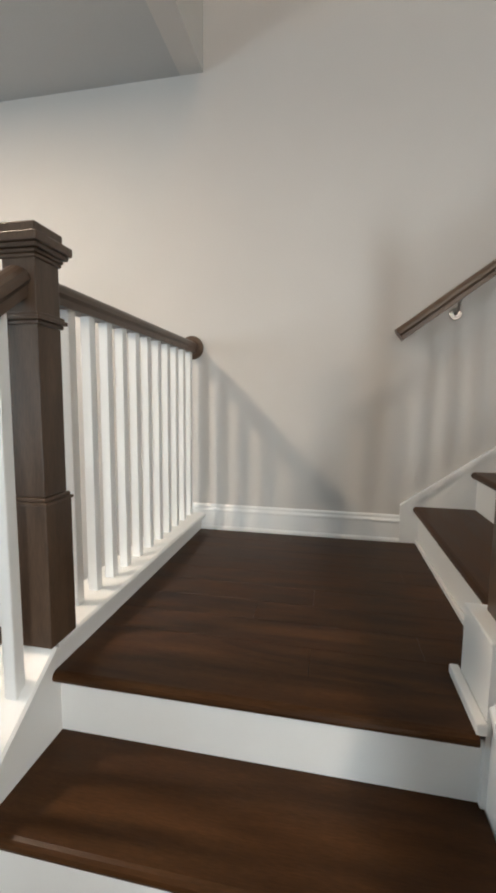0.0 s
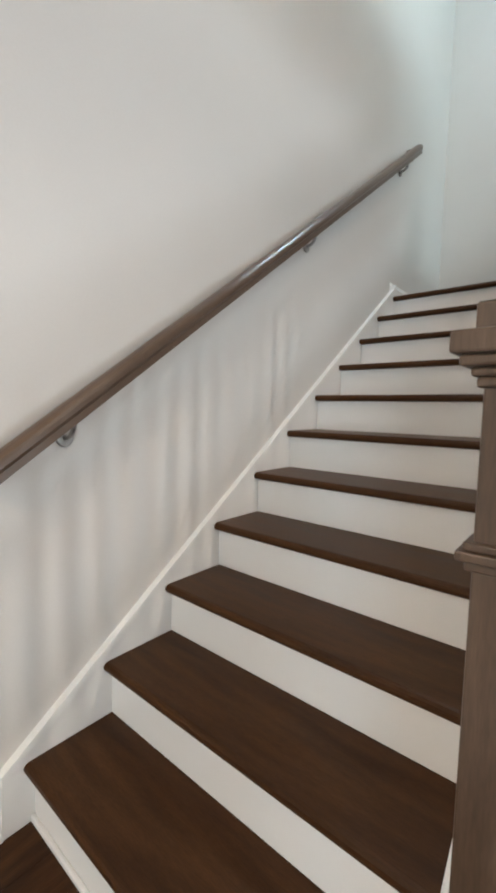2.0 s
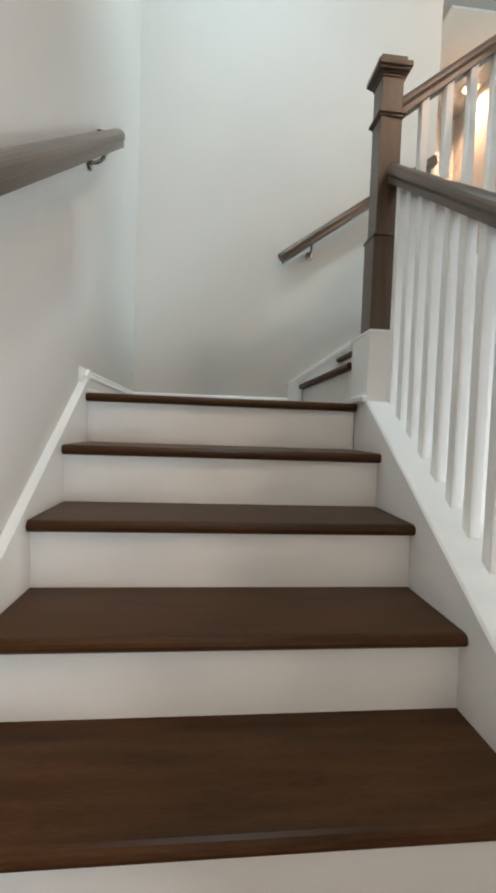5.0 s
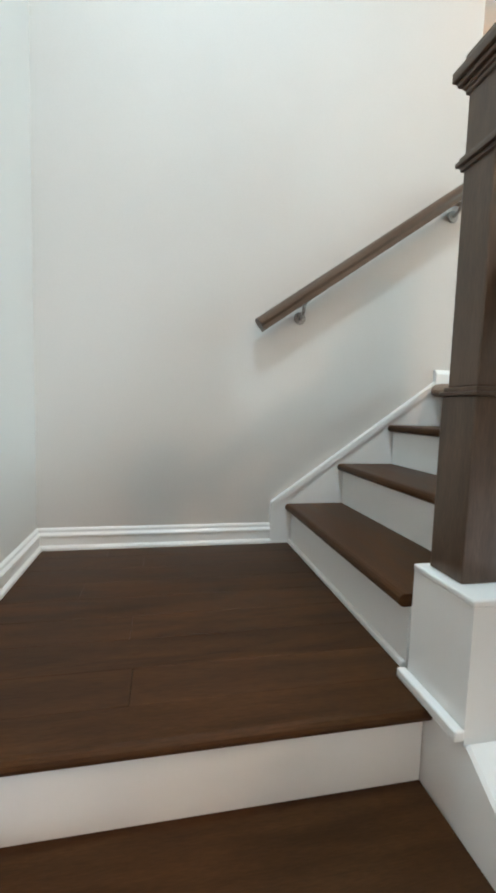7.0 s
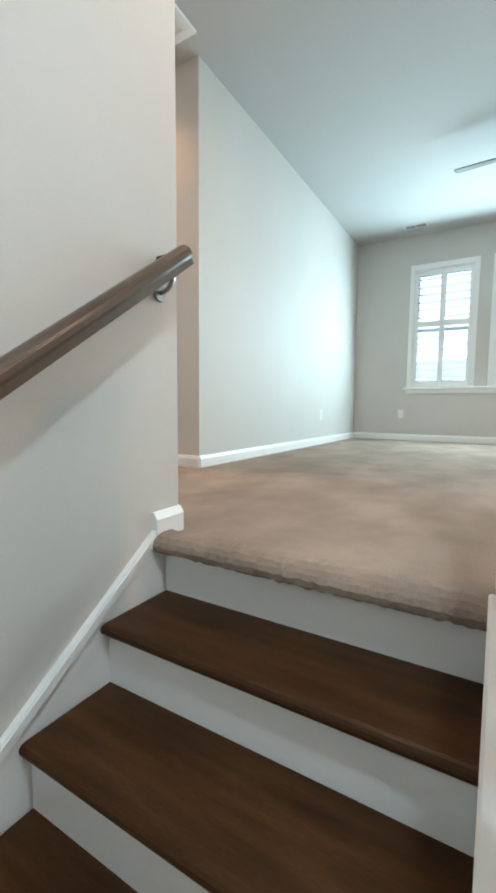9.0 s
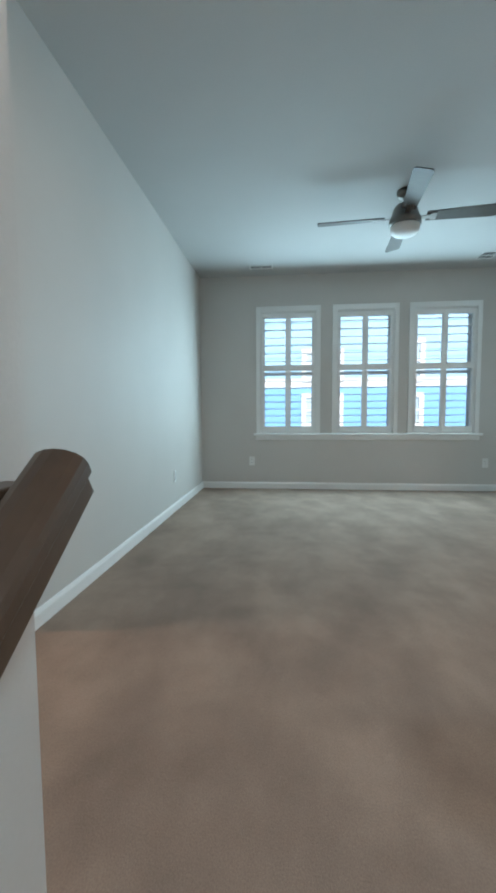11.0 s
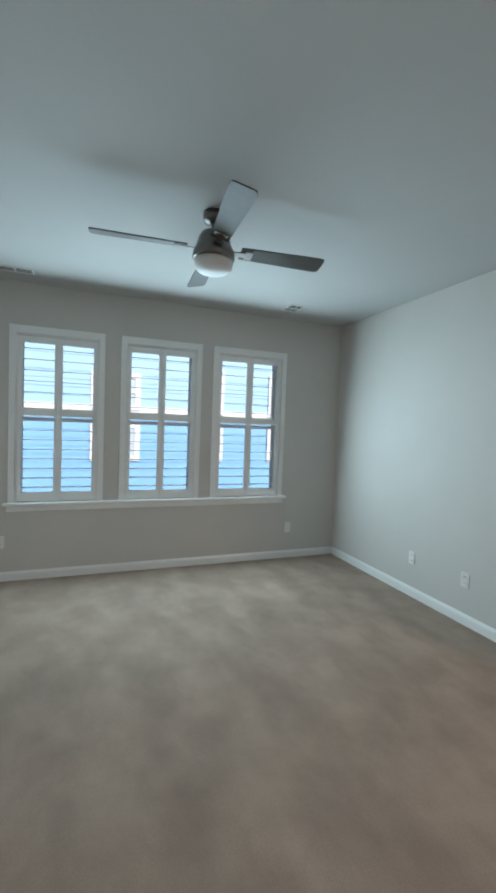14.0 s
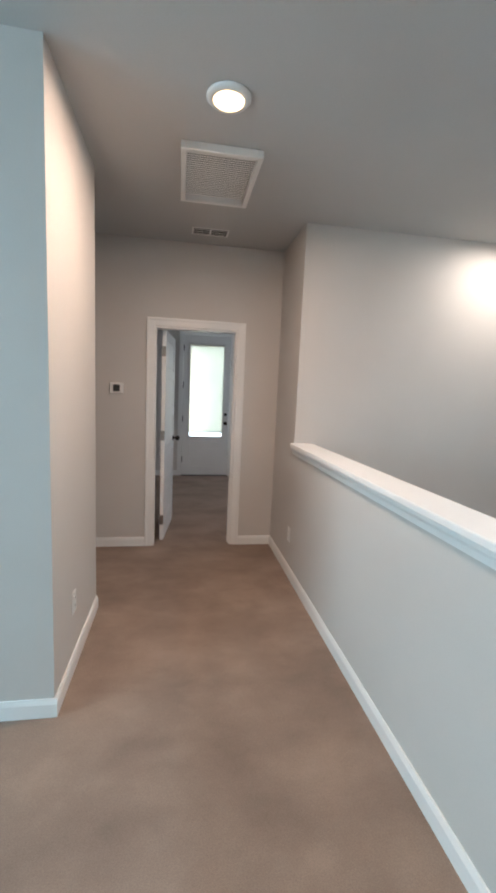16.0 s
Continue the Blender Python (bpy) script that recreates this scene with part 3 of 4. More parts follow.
# ---- newels, rails, balusters ----
def newel(label, x, y, z, height, base_h=0.40, stout=1.0, neck=0.232):
    root = thing("newel_post", label, "newel post", "box newel posts")
    root.location = (x, y, z)
    w0, w1 = 0.051 * stout, 0.043 * stout
    part("base_block", bx(-w0, w0, -w0, w0, 0.0, base_h, bevel=0.003), NEWEL, root)
    bm = bmesh.new()
    for i, (w, a, b) in enumerate(((0.055, base_h, base_h + 0.008), (0.049, base_h + 0.008, base_h + 0.018))):
        w *= stout
        box(bm, -w, w, -w, w, a, b, bevel=0.002)
    part("base_moulding", bm, NEWEL, root)
    part("shaft", bx(-w1, w1, -w1, w1, base_h + 0.018, height - 0.075, bevel=0.003), NEWEL, root)
    c = height - neck
    bm = bmesh.new()
    for w, a, b in ((0.048, c, c + 0.010), (0.055, c + 0.010, c + 0.020), (0.050, c + 0.020, c + 0.028)):
        w *= stout
        box(bm, -w, w, -w, w, a, b, bevel=0.002)
    part("collar", bm, NEWEL, root)
    t = height
    bm = bmesh.new()
    for w, a, b in ((0.048, t - 0.085, t - 0.075), (0.052, t - 0.075, t - 0.066), (0.060, t - 0.066, t - 0.055), (0.067, t - 0.055, t - 0.034), (0.051, t - 0.034, t - 0.008)):
        w *= stout
        box(bm, -w, w, -w, w, a, b, bevel=0.003)
    w = 0.049 * stout
    v = [bm.verts.new(p) for p in ((-w, -w, t - 0.008), (w, -w, t - 0.008), (w, w, t - 0.008), (-w, w, t - 0.008), (-0.02, -0.02, t), (0.02, -0.02, t), (0.02, 0.02, t), (-0.02, 0.02, t))]
    for q in ((4, 5, 6, 7), (0, 1, 5, 4), (1, 2, 6, 5), (2, 3, 7, 6), (3, 0, 4, 7)):
        bm.faces.new([v[i] for i in q])
    part("cap", bm, NEWEL, root)
    return root


N1 = (-1.153, -1.272)
N2 = (-0.005, -1.173)
N3 = (2.552, -1.145)
newel("dark brown box newel post at the landing corner", *N1, LOW_C + 0.02, 1.016, 0.36)
newel("dark brown box newel post on a white pedestal", *N2, P2_TOP + 0.015, 1.119, 0.42, 1.06, 0.257)
newel("dark brown box newel post on a white pedestal at the turn", *N3, P3_TOP + 0.015, 1.06, 0.375)
newel("dark brown box newel post at the stair foot", G, -2.335, GROUND, 1.05, 0.36)
newel("dark brown box newel post at the stair foot", -0.026, -2.335, GROUND, 1.05, 0.36)

RAIL_PROF = []
for i in range(9):
    a = math.pi * i / 8
    RAIL_PROF.append((0.031 * math.cos(a), 0.012 + 0.020 * math.sin(a)))
RAIL_PROF += [(-0.031, 0.0), (-0.024, -0.010), (-0.024, -0.030), (0.024, -0.030), (0.024, -0.010), (0.031, 0.0)]


def rail(label, p, q, mat, smooth=False):
    root = thing("handrail", label, "handrail")
    part("rail", sweep(bmesh.new(), p, q, RAIL_PROF), mat, root)
    return root


BAL = 0.016


def baluster_mesh(h0, drop):
    """Square baluster of height h0; top and foot cut to the slope, drop over its width."""
    bm = bmesh.new()
    s = drop / 2
    v = [bm.verts.new(p) for p in ((-BAL, -BAL, -s), (BAL, -BAL, s), (BAL, BAL, s), (-BAL, BAL, -s), (-BAL, -BAL, h0 - s), (BAL, -BAL, h0 + s), (BAL, BAL, h0 + s), (-BAL, BAL, h0 - s))]
    for q in ((3, 2, 1, 0), (4, 5, 6, 7), (0, 1, 5, 4), (1, 2, 6, 5), (2, 3, 7, 6), (3, 0, 4, 7)):
        bm.faces.new([v[i] for i in q])
    bmesh.ops.bevel(bm, geom=[e for e in bm.edges if abs(e.verts[0].co.x - e.verts[1].co.x) < 1e-5 and abs(e.verts[0].co.y - e.verts[1].co.y) < 1e-5], offset=0.002, segments=1, affect='EDGES')
    return mesh_of("baluster", bm, TRIM)


def balusters(label, spots, me, turn=0.0):
    for at in spots:
        ob = new("baluster", me)
        ob.location = at
        ob.rotation_euler = (0, 0, turn)
        tagged(ob, label, "baluster", "white square balusters")


# long flight
RAIL_UP = 0.900
RY = -1.165


def rail2(x):
    return nose_line(x) + RAIL_UP


rail("dark brown moulded handrail above white balusters", (N2[0] + 0.043, RY, rail2(N2[0] + 0.043)), (N3[0] - 0.043, RY, rail2(N3[0] - 0.043)), RAIL_X)
cap_v = 0.020 / math.cos(math.atan(SLOPE))
me = baluster_mesh(RAIL_UP - ZC - cap_v - 0.03, 2 * BAL * SLOPE)
xs = [0.130 + RUN / 3 * i for i in range(28)]
balusters("white square baluster on the sloping stringer", [(x, RY, curb_top(x) + cap_v) for x in xs], me)

# short flight
F3X = 2.585
rail("dark brown moulded handrail beside the short flight", (F3X, N3[1] - 0.043, line3(N3[1] - 0.043) + RAIL_UP), (F3X, -1.785, line3(-1.785) + RAIL_UP), RAIL_Y)
cap3 = 0.020 / math.cos(math.atan(SL3))
me = baluster_mesh(RAIL_UP - ZC - cap3 - 0.03, 2 * BAL * SL3)
balusters("white square baluster on the sloping stringer", [(F3X, y, line3(y) + ZC + cap3) for y in (-1.31, -1.41, -1.51, -1.61, -1.71)], me, -math.pi / 2)

# lower landing guard
GZ = 0.977
guard = rail("dark brown level handrail ending in a wall rosette", (G, N1[1] + 0.043, GZ), (G, -0.020, GZ), RAIL_Y)
bm = bmesh.new()
tube(bm, (G, -0.001, GZ), (G, -0.014, GZ), 0.062, 0.062, 32)
tube(bm, (G, -0.014, GZ), (G, -0.022, GZ), 0.056, 0.046, 32)
part("rosette", bm, RAIL_Y, guard)
me = baluster_mesh(GZ - 0.03 - LOW_C - 0.02, 0)
balusters("white square baluster of the landing guard", [(G, -0.070 - 0.1025 * i, LOW_C + 0.02) for i in range(11)], me)

# lower flight
for gx, top, up in ((N1[0], N1[1] - 0.044, 0.99), (-0.008, N2[1] - 0.046, 0.915)):
    rail("dark brown moulded handrail beside the lower steps", (gx, -2.292, line1(-2.292) + up), (gx, top, line1(top) + up), RAIL_Y)
    me = baluster_mesh(up - LOW_C - 0.05, 2 * BAL * SLOPE)
    balusters("white square baluster beside the lower steps", [(gx, y, line1(y) + LOW_C + 0.022) for y in (-1.39, -1.49, -1.59, -1.69, -1.79, -1.89, -1.99, -2.09, -2.19)], me, math.pi / 2)


def wall_rail(label, p, q, mat, inward, brackets):
    """A handrail on the wall with its brackets; inward points from the wall to the rail."""
    root = rail(label, p, q, mat)
    p, q = Vector(p), Vector(q)
    inward = Vector(inward)
    for t in brackets:
        c = p.lerp(q, t)
        w = c - inward * 0.062 + Vector((0, 0, -0.085))
        bm = bmesh.new()
        tube(bm, w + inward * 0.0005, w + inward * 0.006, 0.028, 0.025, 20)
        last = w + inward * 0.006
        for i in range(1, 7):
            a = math.pi / 2 * i / 6
            nxt = w + inward * (0.006 + 0.052 * math.sin(a)) + Vector((0, 0, 0.045 * (1 - math.cos(a))))
            tube(bm, last, nxt, 0.0075, 0.0070, 10)
            last = nxt
        tube(bm, last, c + Vector((0, 0, -0.034)), 0.0070, 0.011, 10)
        d = (q - p).normalized()
        sweep(bm, c - d * 0.03 + Vector((0, 0, -0.0365)), c + d * 0.03 + Vector((0, 0, -0.0365)), [(-0.012, -0.002), (0.012, -0.002), (0.012, 0.003), (-0.012, 0.003)])
        part("bracket", bm, NICKEL, root, "brushed nickel bracket")
    return root


long_rail = wall_rail("dark brown wall handrail on nickel brackets", (-0.145, -0.068, 1.012), (2.74, -0.068, 1.012 + 2.885 * SLOPE), RAIL_X, (0, -1, 0), (0.09, 0.53, 0.94))
end = Vector((2.74, -0.068, 1.012 + 2.885 * SLOPE))
part("return_block", bx(end.x - 0.062, end.x - 0.002, -0.036, -0.001, end.z - 0.072, end.z - 0.012, bevel=0.003), RAIL_X, long_rail)
short_rail = wall_rail("dark brown wall handrail on nickel brackets", (EAST - 0.068, -0.905, 3.000), (EAST - 0.068, -1.885, 3.000 + 0.980 * 0.708), RAIL_Y, (-1, 0, 0), (0.20, 0.945))
end_z = 3.000 + 0.980 * 0.708
part("return_block", bx(EAST - 0.036, EAST - 0.001, -1.883, -1.823, end_z - 0.070, end_z - 0.010, bevel=0.003), RAIL_Y, short_rail)


# ---- bedroom windows with shutters ----
def sash_window(a, b):
    w = thing("window", "white framed window with two-tier louvred shutters", "window", "bedroom windows", "structure")
    y = ROOM_S
    o0, o1 = a + 0.055, b - 0.055
    bm = bmesh.new()
    for x0, x1, z0, z1 in ((a, o0, SILL_Z, HEAD_Z + 0.07), (o1, b, SILL_Z, HEAD_Z + 0.07), (o0, o1, HEAD_Z, HEAD_Z + 0.07)):
        box(bm, x0, x1, y + 0.0005, y + 0.018, z0, z1, bevel=0.003)
    part("casing", bm, TRIM, w)
    bm = bmesh.new()
    for x0, x1, z0, z1 in ((o0, o0 + 0.012, SILL_Z, HEAD_Z), (o1 - 0.012, o1, SILL_Z, HEAD_Z), (o0 + 0.012, o1 - 0.012, HEAD_Z - 0.012, HEAD_Z)):
        box(bm, x0, x1, y - 0.159, y + 0.0003, z0, z1)
    part("jamb", bm, TRIM, w)
    # sashes at the outer side
    mid = (SILL_Z + HEAD_Z) / 2
    for z0, z1, yy in ((SILL_Z, mid + 0.02, y - 0.125), (mid - 0.02, HEAD_Z - 0.012, y - 0.15)):
        bm = bmesh.new()
        for x0, x1, za, zb in ((o0 + 0.012, o0 + 0.05, z0, z1), (o1 - 0.05, o1 - 0.012, z0, z1), (o0 + 0.05, o1 - 0.05, z0, z0 + 0.04), (o0 + 0.05, o1 - 0.05, z1 - 0.04, z1)):
            box(bm, x0, x1, yy, yy + 0.024, za, zb)
        s = part("sash", bm, EXTTRIM, w)
        g = part("pane", bx(o0 + 0.05, o1 - 0.05, yy + 0.010, yy + 0.014, z0 + 0.04, z1 - 0.04), GLASS, s)
        g.visible_shadow = False
    # shutter leaves
    c = (o0 + o1) / 2
    for x0, x1 in ((o0 + 0.014, c - 0.001), (c + 0.001, o1 - 0.014)):
        bm = bmesh.new()
        z0, z1 = SILL_Z + 0.006, HEAD_Z - 0.016
        st = 0.034
        m0, m1 = 4.312, 4.385
        for xa, xb, za, zb in ((x0, x0 + st, z0, z1), (x1 - st, x1, z0, z1), (x0 + st, x1 - st, z0, z0 + 0.085), (x0 + st, x1 - st, z1 - 0.06, z1), (x0 + st, x1 - st, m0, m1)):
            box(bm, xa, xb, y - 0.030, y - 0.003, za, zb)
        sh = part("shutter", bm, TRIM, w, "white louvred plantation shutter leaf, louvres open")
        lw = x1 - x0 - 2 * st - 0.004
        lm = bmesh.new()
        ring = [(0.031 * math.cos(2 * math.pi * i / 12), 0.0032 * math.sin(2 * math.pi * i / 12)) for i in range(12)]
        tilt = radians(-2)
        ring = [(p * math.cos(tilt) - q * math.sin(tilt), p * math.sin(tilt) + q * math.cos(tilt)) for p, q in ring]
        prism(lm, ring, "x", -lw / 2, lw / 2)
        lme = mesh_of("louvre", lm, TRIM, True)
        for za, zb, count in ((z0 + 0.085, m0, 8), (m1, z1 - 0.06, 6)):
            for i in range(count):
                piece("louvre", lme, sh, ((x0 + x1) / 2, y - 0.0165, za + (zb - za) * (i + 0.5) / count))
    return w


for a, b in WINDOWS:
    sash_window(a, b)
stool = bx(0.942, 3.80, ROOM_S - 0.006, ROOM_S + 0.045, SILL_Z - 0.030, SILL_Z - 0.001, bevel=0.006)
sill = structure("window_sill", stool, TRIM, "long white window stool with apron", "sill")
part("apron", bx(0.972, 3.775, ROOM_S + 0.0005, ROOM_S + 0.016, SILL_Z - 0.085, SILL_Z - 0.031, bevel=0.004), TRIM, sill)

# lower storey window
w = thing("window", "white framed lower storey window", "window", kind="structure")
x0, x1, z0, z1 = north_win
bm = bmesh.new()
for xa, xb, za, zb in ((x0 - 0.07, x0, z0 - 0.07, z1 + 0.07), (x1, x1 + 0.07, z0 - 0.07, z1 + 0.07), (x0, x1, z1, z1 + 0.07), (x0, x1, z0 - 0.07, z0)):
    box(bm, xa, xb, -0.018, -0.0005, za, zb)
part("casing", bm, TRIM, w)
bm = bmesh.new()
zm = (z0 + z1) / 2
for xa, xb, za, zb in ((x0, x0 + 0.045, z0, z1), (x1 - 0.045, x1, z0, z1), (x0 + 0.045, x1 - 0.045, z0, z0 + 0.05), (x0 + 0.045, x1 - 0.045, z1 - 0.05, z1), (x0 + 0.045, x1 - 0.045, zm - 0.02, zm + 0.02)):
    box(bm, xa, xb, 0.06, 0.09, za, zb)
part("sash", bm, TRIM, w)
g = part("pane", bx(x0 + 0.045, x1 - 0.045, 0.073, 0.077, z0 + 0.05, z1 - 0.05), GLASS, w)
g.visible_shadow = False


# ---- hall doorway, open door, exterior door ----
dw = thing("door_1", "white painted door casing of the hall doorway", "door frame", kind="structure")
cw = 0.070
for name, yy0, yy1, zz0, zz1 in (("casing_side", DOOR_Y0 - cw, DOOR_Y0, UPPER, UPPER + DOOR_H + cw), ("casing_side", DOOR_Y1, DOOR_Y1 + cw, UPPER, UPPER + DOOR_H + cw), ("casing_head", DOOR_Y0, DOOR_Y1, UPPER + DOOR_H, UPPER + DOOR_H + cw)):
    bm = bx(DOOR_X + 0.0005, DOOR_X + 0.012, yy0, yy1, zz0, zz1, bevel=0.003)
    if name == "casing_side":
        outer = yy0 if yy0 < DOOR_Y0 - 0.01 else yy1
        box(bm, DOOR_X + 0.012, DOOR_X + 0.020, outer - 0.0 if outer == yy0 else outer - 0.022, outer + 0.022 if outer == yy0 else outer, zz0, zz1, bevel=0.003)
    else:
        box(bm, DOOR_X + 0.012, DOOR_X + 0.020, yy0 - cw + 0.022, yy1 + cw - 0.022, zz1 - 0.022, zz1, bevel=0.003)
    part(name, bm, TRIM, dw)
bm = bmesh.new()
box(bm, DOOR_X - T - 0.001, DOOR_X + 0.0004, DOOR_Y0 + 0.0005, DOOR_Y0 + 0.016, UPPER, UPPER + DOOR_H - 0.016)
box(bm, DOOR_X - T - 0.001, DOOR_X + 0.0004, DOOR_Y1 - 0.016, DOOR_Y1 - 0.0005, UPPER, UPPER + DOOR_H - 0.016)
box(bm, DOOR_X - T - 0.001, DOOR_X + 0.0004, DOOR_Y0 + 0.0005, DOOR_Y1 - 0.0005, UPPER + DOOR_H - 0.016, UPPER + DOOR_H - 0.0005)
box(bm, DOOR_X - 0.070, DOOR_X - 0.058, DOOR_Y1 - 0.028, DOOR_Y1 - 0.016, UPPER, UPPER + DOOR_H - 0.016)
part("jamb", bm, TRIM, dw)


def panelled(bm, w, h, thick, rows, margin=0.10):
    """A leaf in x 0..w, y 0..-thick, z 0..h with sunk panels on both faces."""
    box(bm, 0, w, -thick + 0.008, -0.008, 0, h)
    edge = 0.0
    zs = []
    for i, (za, zb) in enumerate(rows):
        zs.append((edge, za))
        edge = zb
    zs.append((edge, h))
    for y0, y1 in ((-0.008, 0), (-thick, -thick + 0.008)):
        box(bm, 0, margin, y0, y1, 0, h)
        box(bm, w - margin, w, y0, y1, 0, h)
        for za, zb in zs:
            box(bm, margin, w - margin, y0, y1, za, zb)
        for za, zb in rows:
            s = 0.028
            box(bm, margin + s, w - margin - s, y0 + (0.002 if y0 < -0.01 else 0), y1 - (0 if y0 < -0.01 else 0.002), za + s, zb - s, bevel=0.002)
    return bm


leaf = thing("open_door", "white five-panel interior door standing open", "door")
LW = DOOR_Y1 - DOOR_Y0 - 0.040
LH = DOOR_H - 0.03
rows = [(0.20 + i * 0.358, 0.20 + i * 0.358 + 0.275) for i in range(5)]
part("leaf", panelled(bmesh.new(), LW, LH, 0.035, rows), TRIM, leaf)
bm = bmesh.new()
for yy, sg in ((0.0, 1), (-0.035, -1)):
    tube(bm, (LW - 0.065, yy, 0.93), (LW - 0.065, yy + sg * 0.008, 0.93), 0.030, 0.028, 20)
    tube(bm, (LW - 0.065, yy + sg * 0.008, 0.93), (LW - 0.065, yy + sg * 0.035, 0.93), 0.010, 0.010, 12)
    bmesh.ops.create_uvsphere(bm, u_segments=16, v_segments=10, radius=0.027, matrix=Matrix.Translation((LW - 0.065, yy + sg * 0.05, 0.93)))
part("door_knob", bm, BRONZE, leaf, "dark bronze knob", True)
for hz in (0.20, 1.02, 1.80):
    bm = bx(-0.003, -0.0005, -0.034, -0.001, hz - 0.045, hz + 0.045)
    tube(bm, (-0.006, 0.004, hz - 0.045), (-0.006, 0.004, hz + 0.045), 0.006, 0.006, 10)
    part("hinge", bm, NICKEL, leaf, "nickel hinge")
leaf.matrix_world = pose(DOOR_X - T + 0.002, DOOR_Y0 + 0.062, UPPER + 0.012, 0, 0, 180 - 6)

ext = thing("door_2", "white half-light exterior door with a drawn roller shade", "exterior door", kind="structure")
EY0, EY1, EH = -2.80, -1.98, 2.40
bm = bmesh.new()
for ya, yb, za, zb in ((EY0 - 0.06, EY0 + 0.012, 0, EH + 0.06), (EY1 - 0.012, EY1 + 0.06, 0, EH + 0.06), (EY0 + 0.012, EY1 - 0.012, EH - 0.012, EH + 0.06)):
    box(bm, FAR_X + 0.0005, FAR_X + 0.018, ya, yb, UPPER + za, UPPER + zb, bevel=0.003)
part("casing", bm, TRIM, ext)
d0, d1 = EY0 + 0.014, EY1 - 0.014
gz0, gz1, gy0, gy1 = UPPER + 0.68, UPPER + 2.20, d0 + 0.115, d1 - 0.115
bm = bmesh.new()
X0, X1 = FAR_X - 0.048, FAR_X - 0.004
for ya, yb, za, zb in ((d0, gy0, UPPER + 0.012, UPPER + EH - 0.014), (gy1, d1, UPPER + 0.012, UPPER + EH - 0.014), (gy0, gy1, UPPER + 0.012, gz0), (gy0, gy1, gz1, UPPER + EH - 0.014)):
    box(bm, X0, X1, ya, yb, za, zb)
for za, zb in ((UPPER + 0.14, UPPER + 0.33), (UPPER + 0.38, UPPER + 0.60)):
    for ya, yb, zc, zd in ((gy0, gy0 + 0.018, za, zb), (gy1 - 0.018, gy1, za, zb), (gy0 + 0.018, gy1 - 0.018, za, za + 0.018), (gy0 + 0.018, gy1 - 0.018, zb - 0.018, zb)):
        box(bm, X1, X1 + 0.008, ya, yb, zc, zd, bevel=0.003)
part("leaf", bm, TRIM, ext)
bm = bmesh.new()
for ya, yb, za, zb in ((gy0 - 0.022, gy0 + 0.006, gz0 - 0.022, gz1 + 0.022), (gy1 - 0.006, gy1 + 0.022, gz0 - 0.022, gz1 + 0.022), (gy0 + 0.006, gy1 - 0.006, gz1 - 0.006, gz1 + 0.022), (gy0 + 0.006, gy1 - 0.006, gz0 - 0.022, gz0 + 0.006)):
    box(bm, X1 + 0.0005, X1 + 0.014, ya, yb, za, zb, bevel=0.003)
part("glazing_frame", bm, TRIM, ext)
g = part("pane", bx(X0 + 0.018, X0 + 0.024, gy0, gy1, gz0, gz1), GLASS, ext)
g.visible_shadow = False
part("threshold", bx(FAR_X - 0.06, FAR_X + 0.03, d0, d1, UPPER + 0.001, UPPER + 0.011), DARK, ext)
bm = bmesh.new()
for hz, r in ((0.92, 0.030), (1.07, 0.026)):
    tube(bm, (X1, d1 - 0.06, UPPER + hz), (X1 + 0.012, d1 - 0.06, UPPER + hz), r, r * 0.9, 20)
tube(bm, (X1 + 0.01, d1 - 0.06, UPPER + 0.92), (X1 + 0.05, d1 - 0.06, UPPER + 0.92), 0.011, 0.011, 12)
bmesh.ops.create_uvsphere(bm, u_segments=16, v_segments=10, radius=0.028, matrix=Matrix.Translation((X1 + 0.06, d1 - 0.06, UPPER + 0.92)))
part("door_knob", bm, BRONZE, ext, "black knob and deadbolt", True)
for hz in (0.28, 0.98, 1.55, 2.16):
    part("hinge", bx(X1, X1 + 0.007, d0 - 0.004, d0 + 0.012, UPPER + hz - 0.05, UPPER + hz + 0.05), BRONZE, ext, "black hinge")

shade = thing("roller_shade", "cream roller shade drawn over the door glass", "roller shade")
part("fabric", bx(X1 + 0.017, X1 + 0.019, gy0 - 0.004, gy1 + 0.004, gz0 + 0.09, gz1 + 0.03), SHADE, shade)
part("bottom_bar", bx(X1 + 0.013, X1 + 0.023, gy0 - 0.006, gy1 + 0.006, gz0 + 0.075, gz0 + 0.09, bevel=0.003), PLASTIC, shade)
bm = bmesh.new()
tube(bm, (X1 + 0.025, gy0 - 0.012, gz1 + 0.035), (X1 + 0.025, gy1 + 0.012, gz1 + 0.035), 0.016, 0.016, 16)
part("roller", bm, PLASTIC, shade)


# ---- ceiling and wall fixtures ----
def downlight(x, y, z, label):
    root = thing("ceiling_light", label, "ceiling light", "recessed downlights")
    bm = bmesh.new()
    lathe(bm, [(0.098, 0), (0.098, -0.006), (0.088, -0.016), (0.070, -0.019), (0.068, -0.012)], (x, y, z), 40)
    part("trim_ring", bm, PLASTIC, root, smooth=True)
    bm = bmesh.new()
    lathe(bm, [(0.068, -0.0125), (0.067, -0.020), (0.050, -0.025), (0.02, -0.027)], (x, y, z), 40)
    part("diffuser", bm, LED, root, "lit warm diffuser", True)
    return root


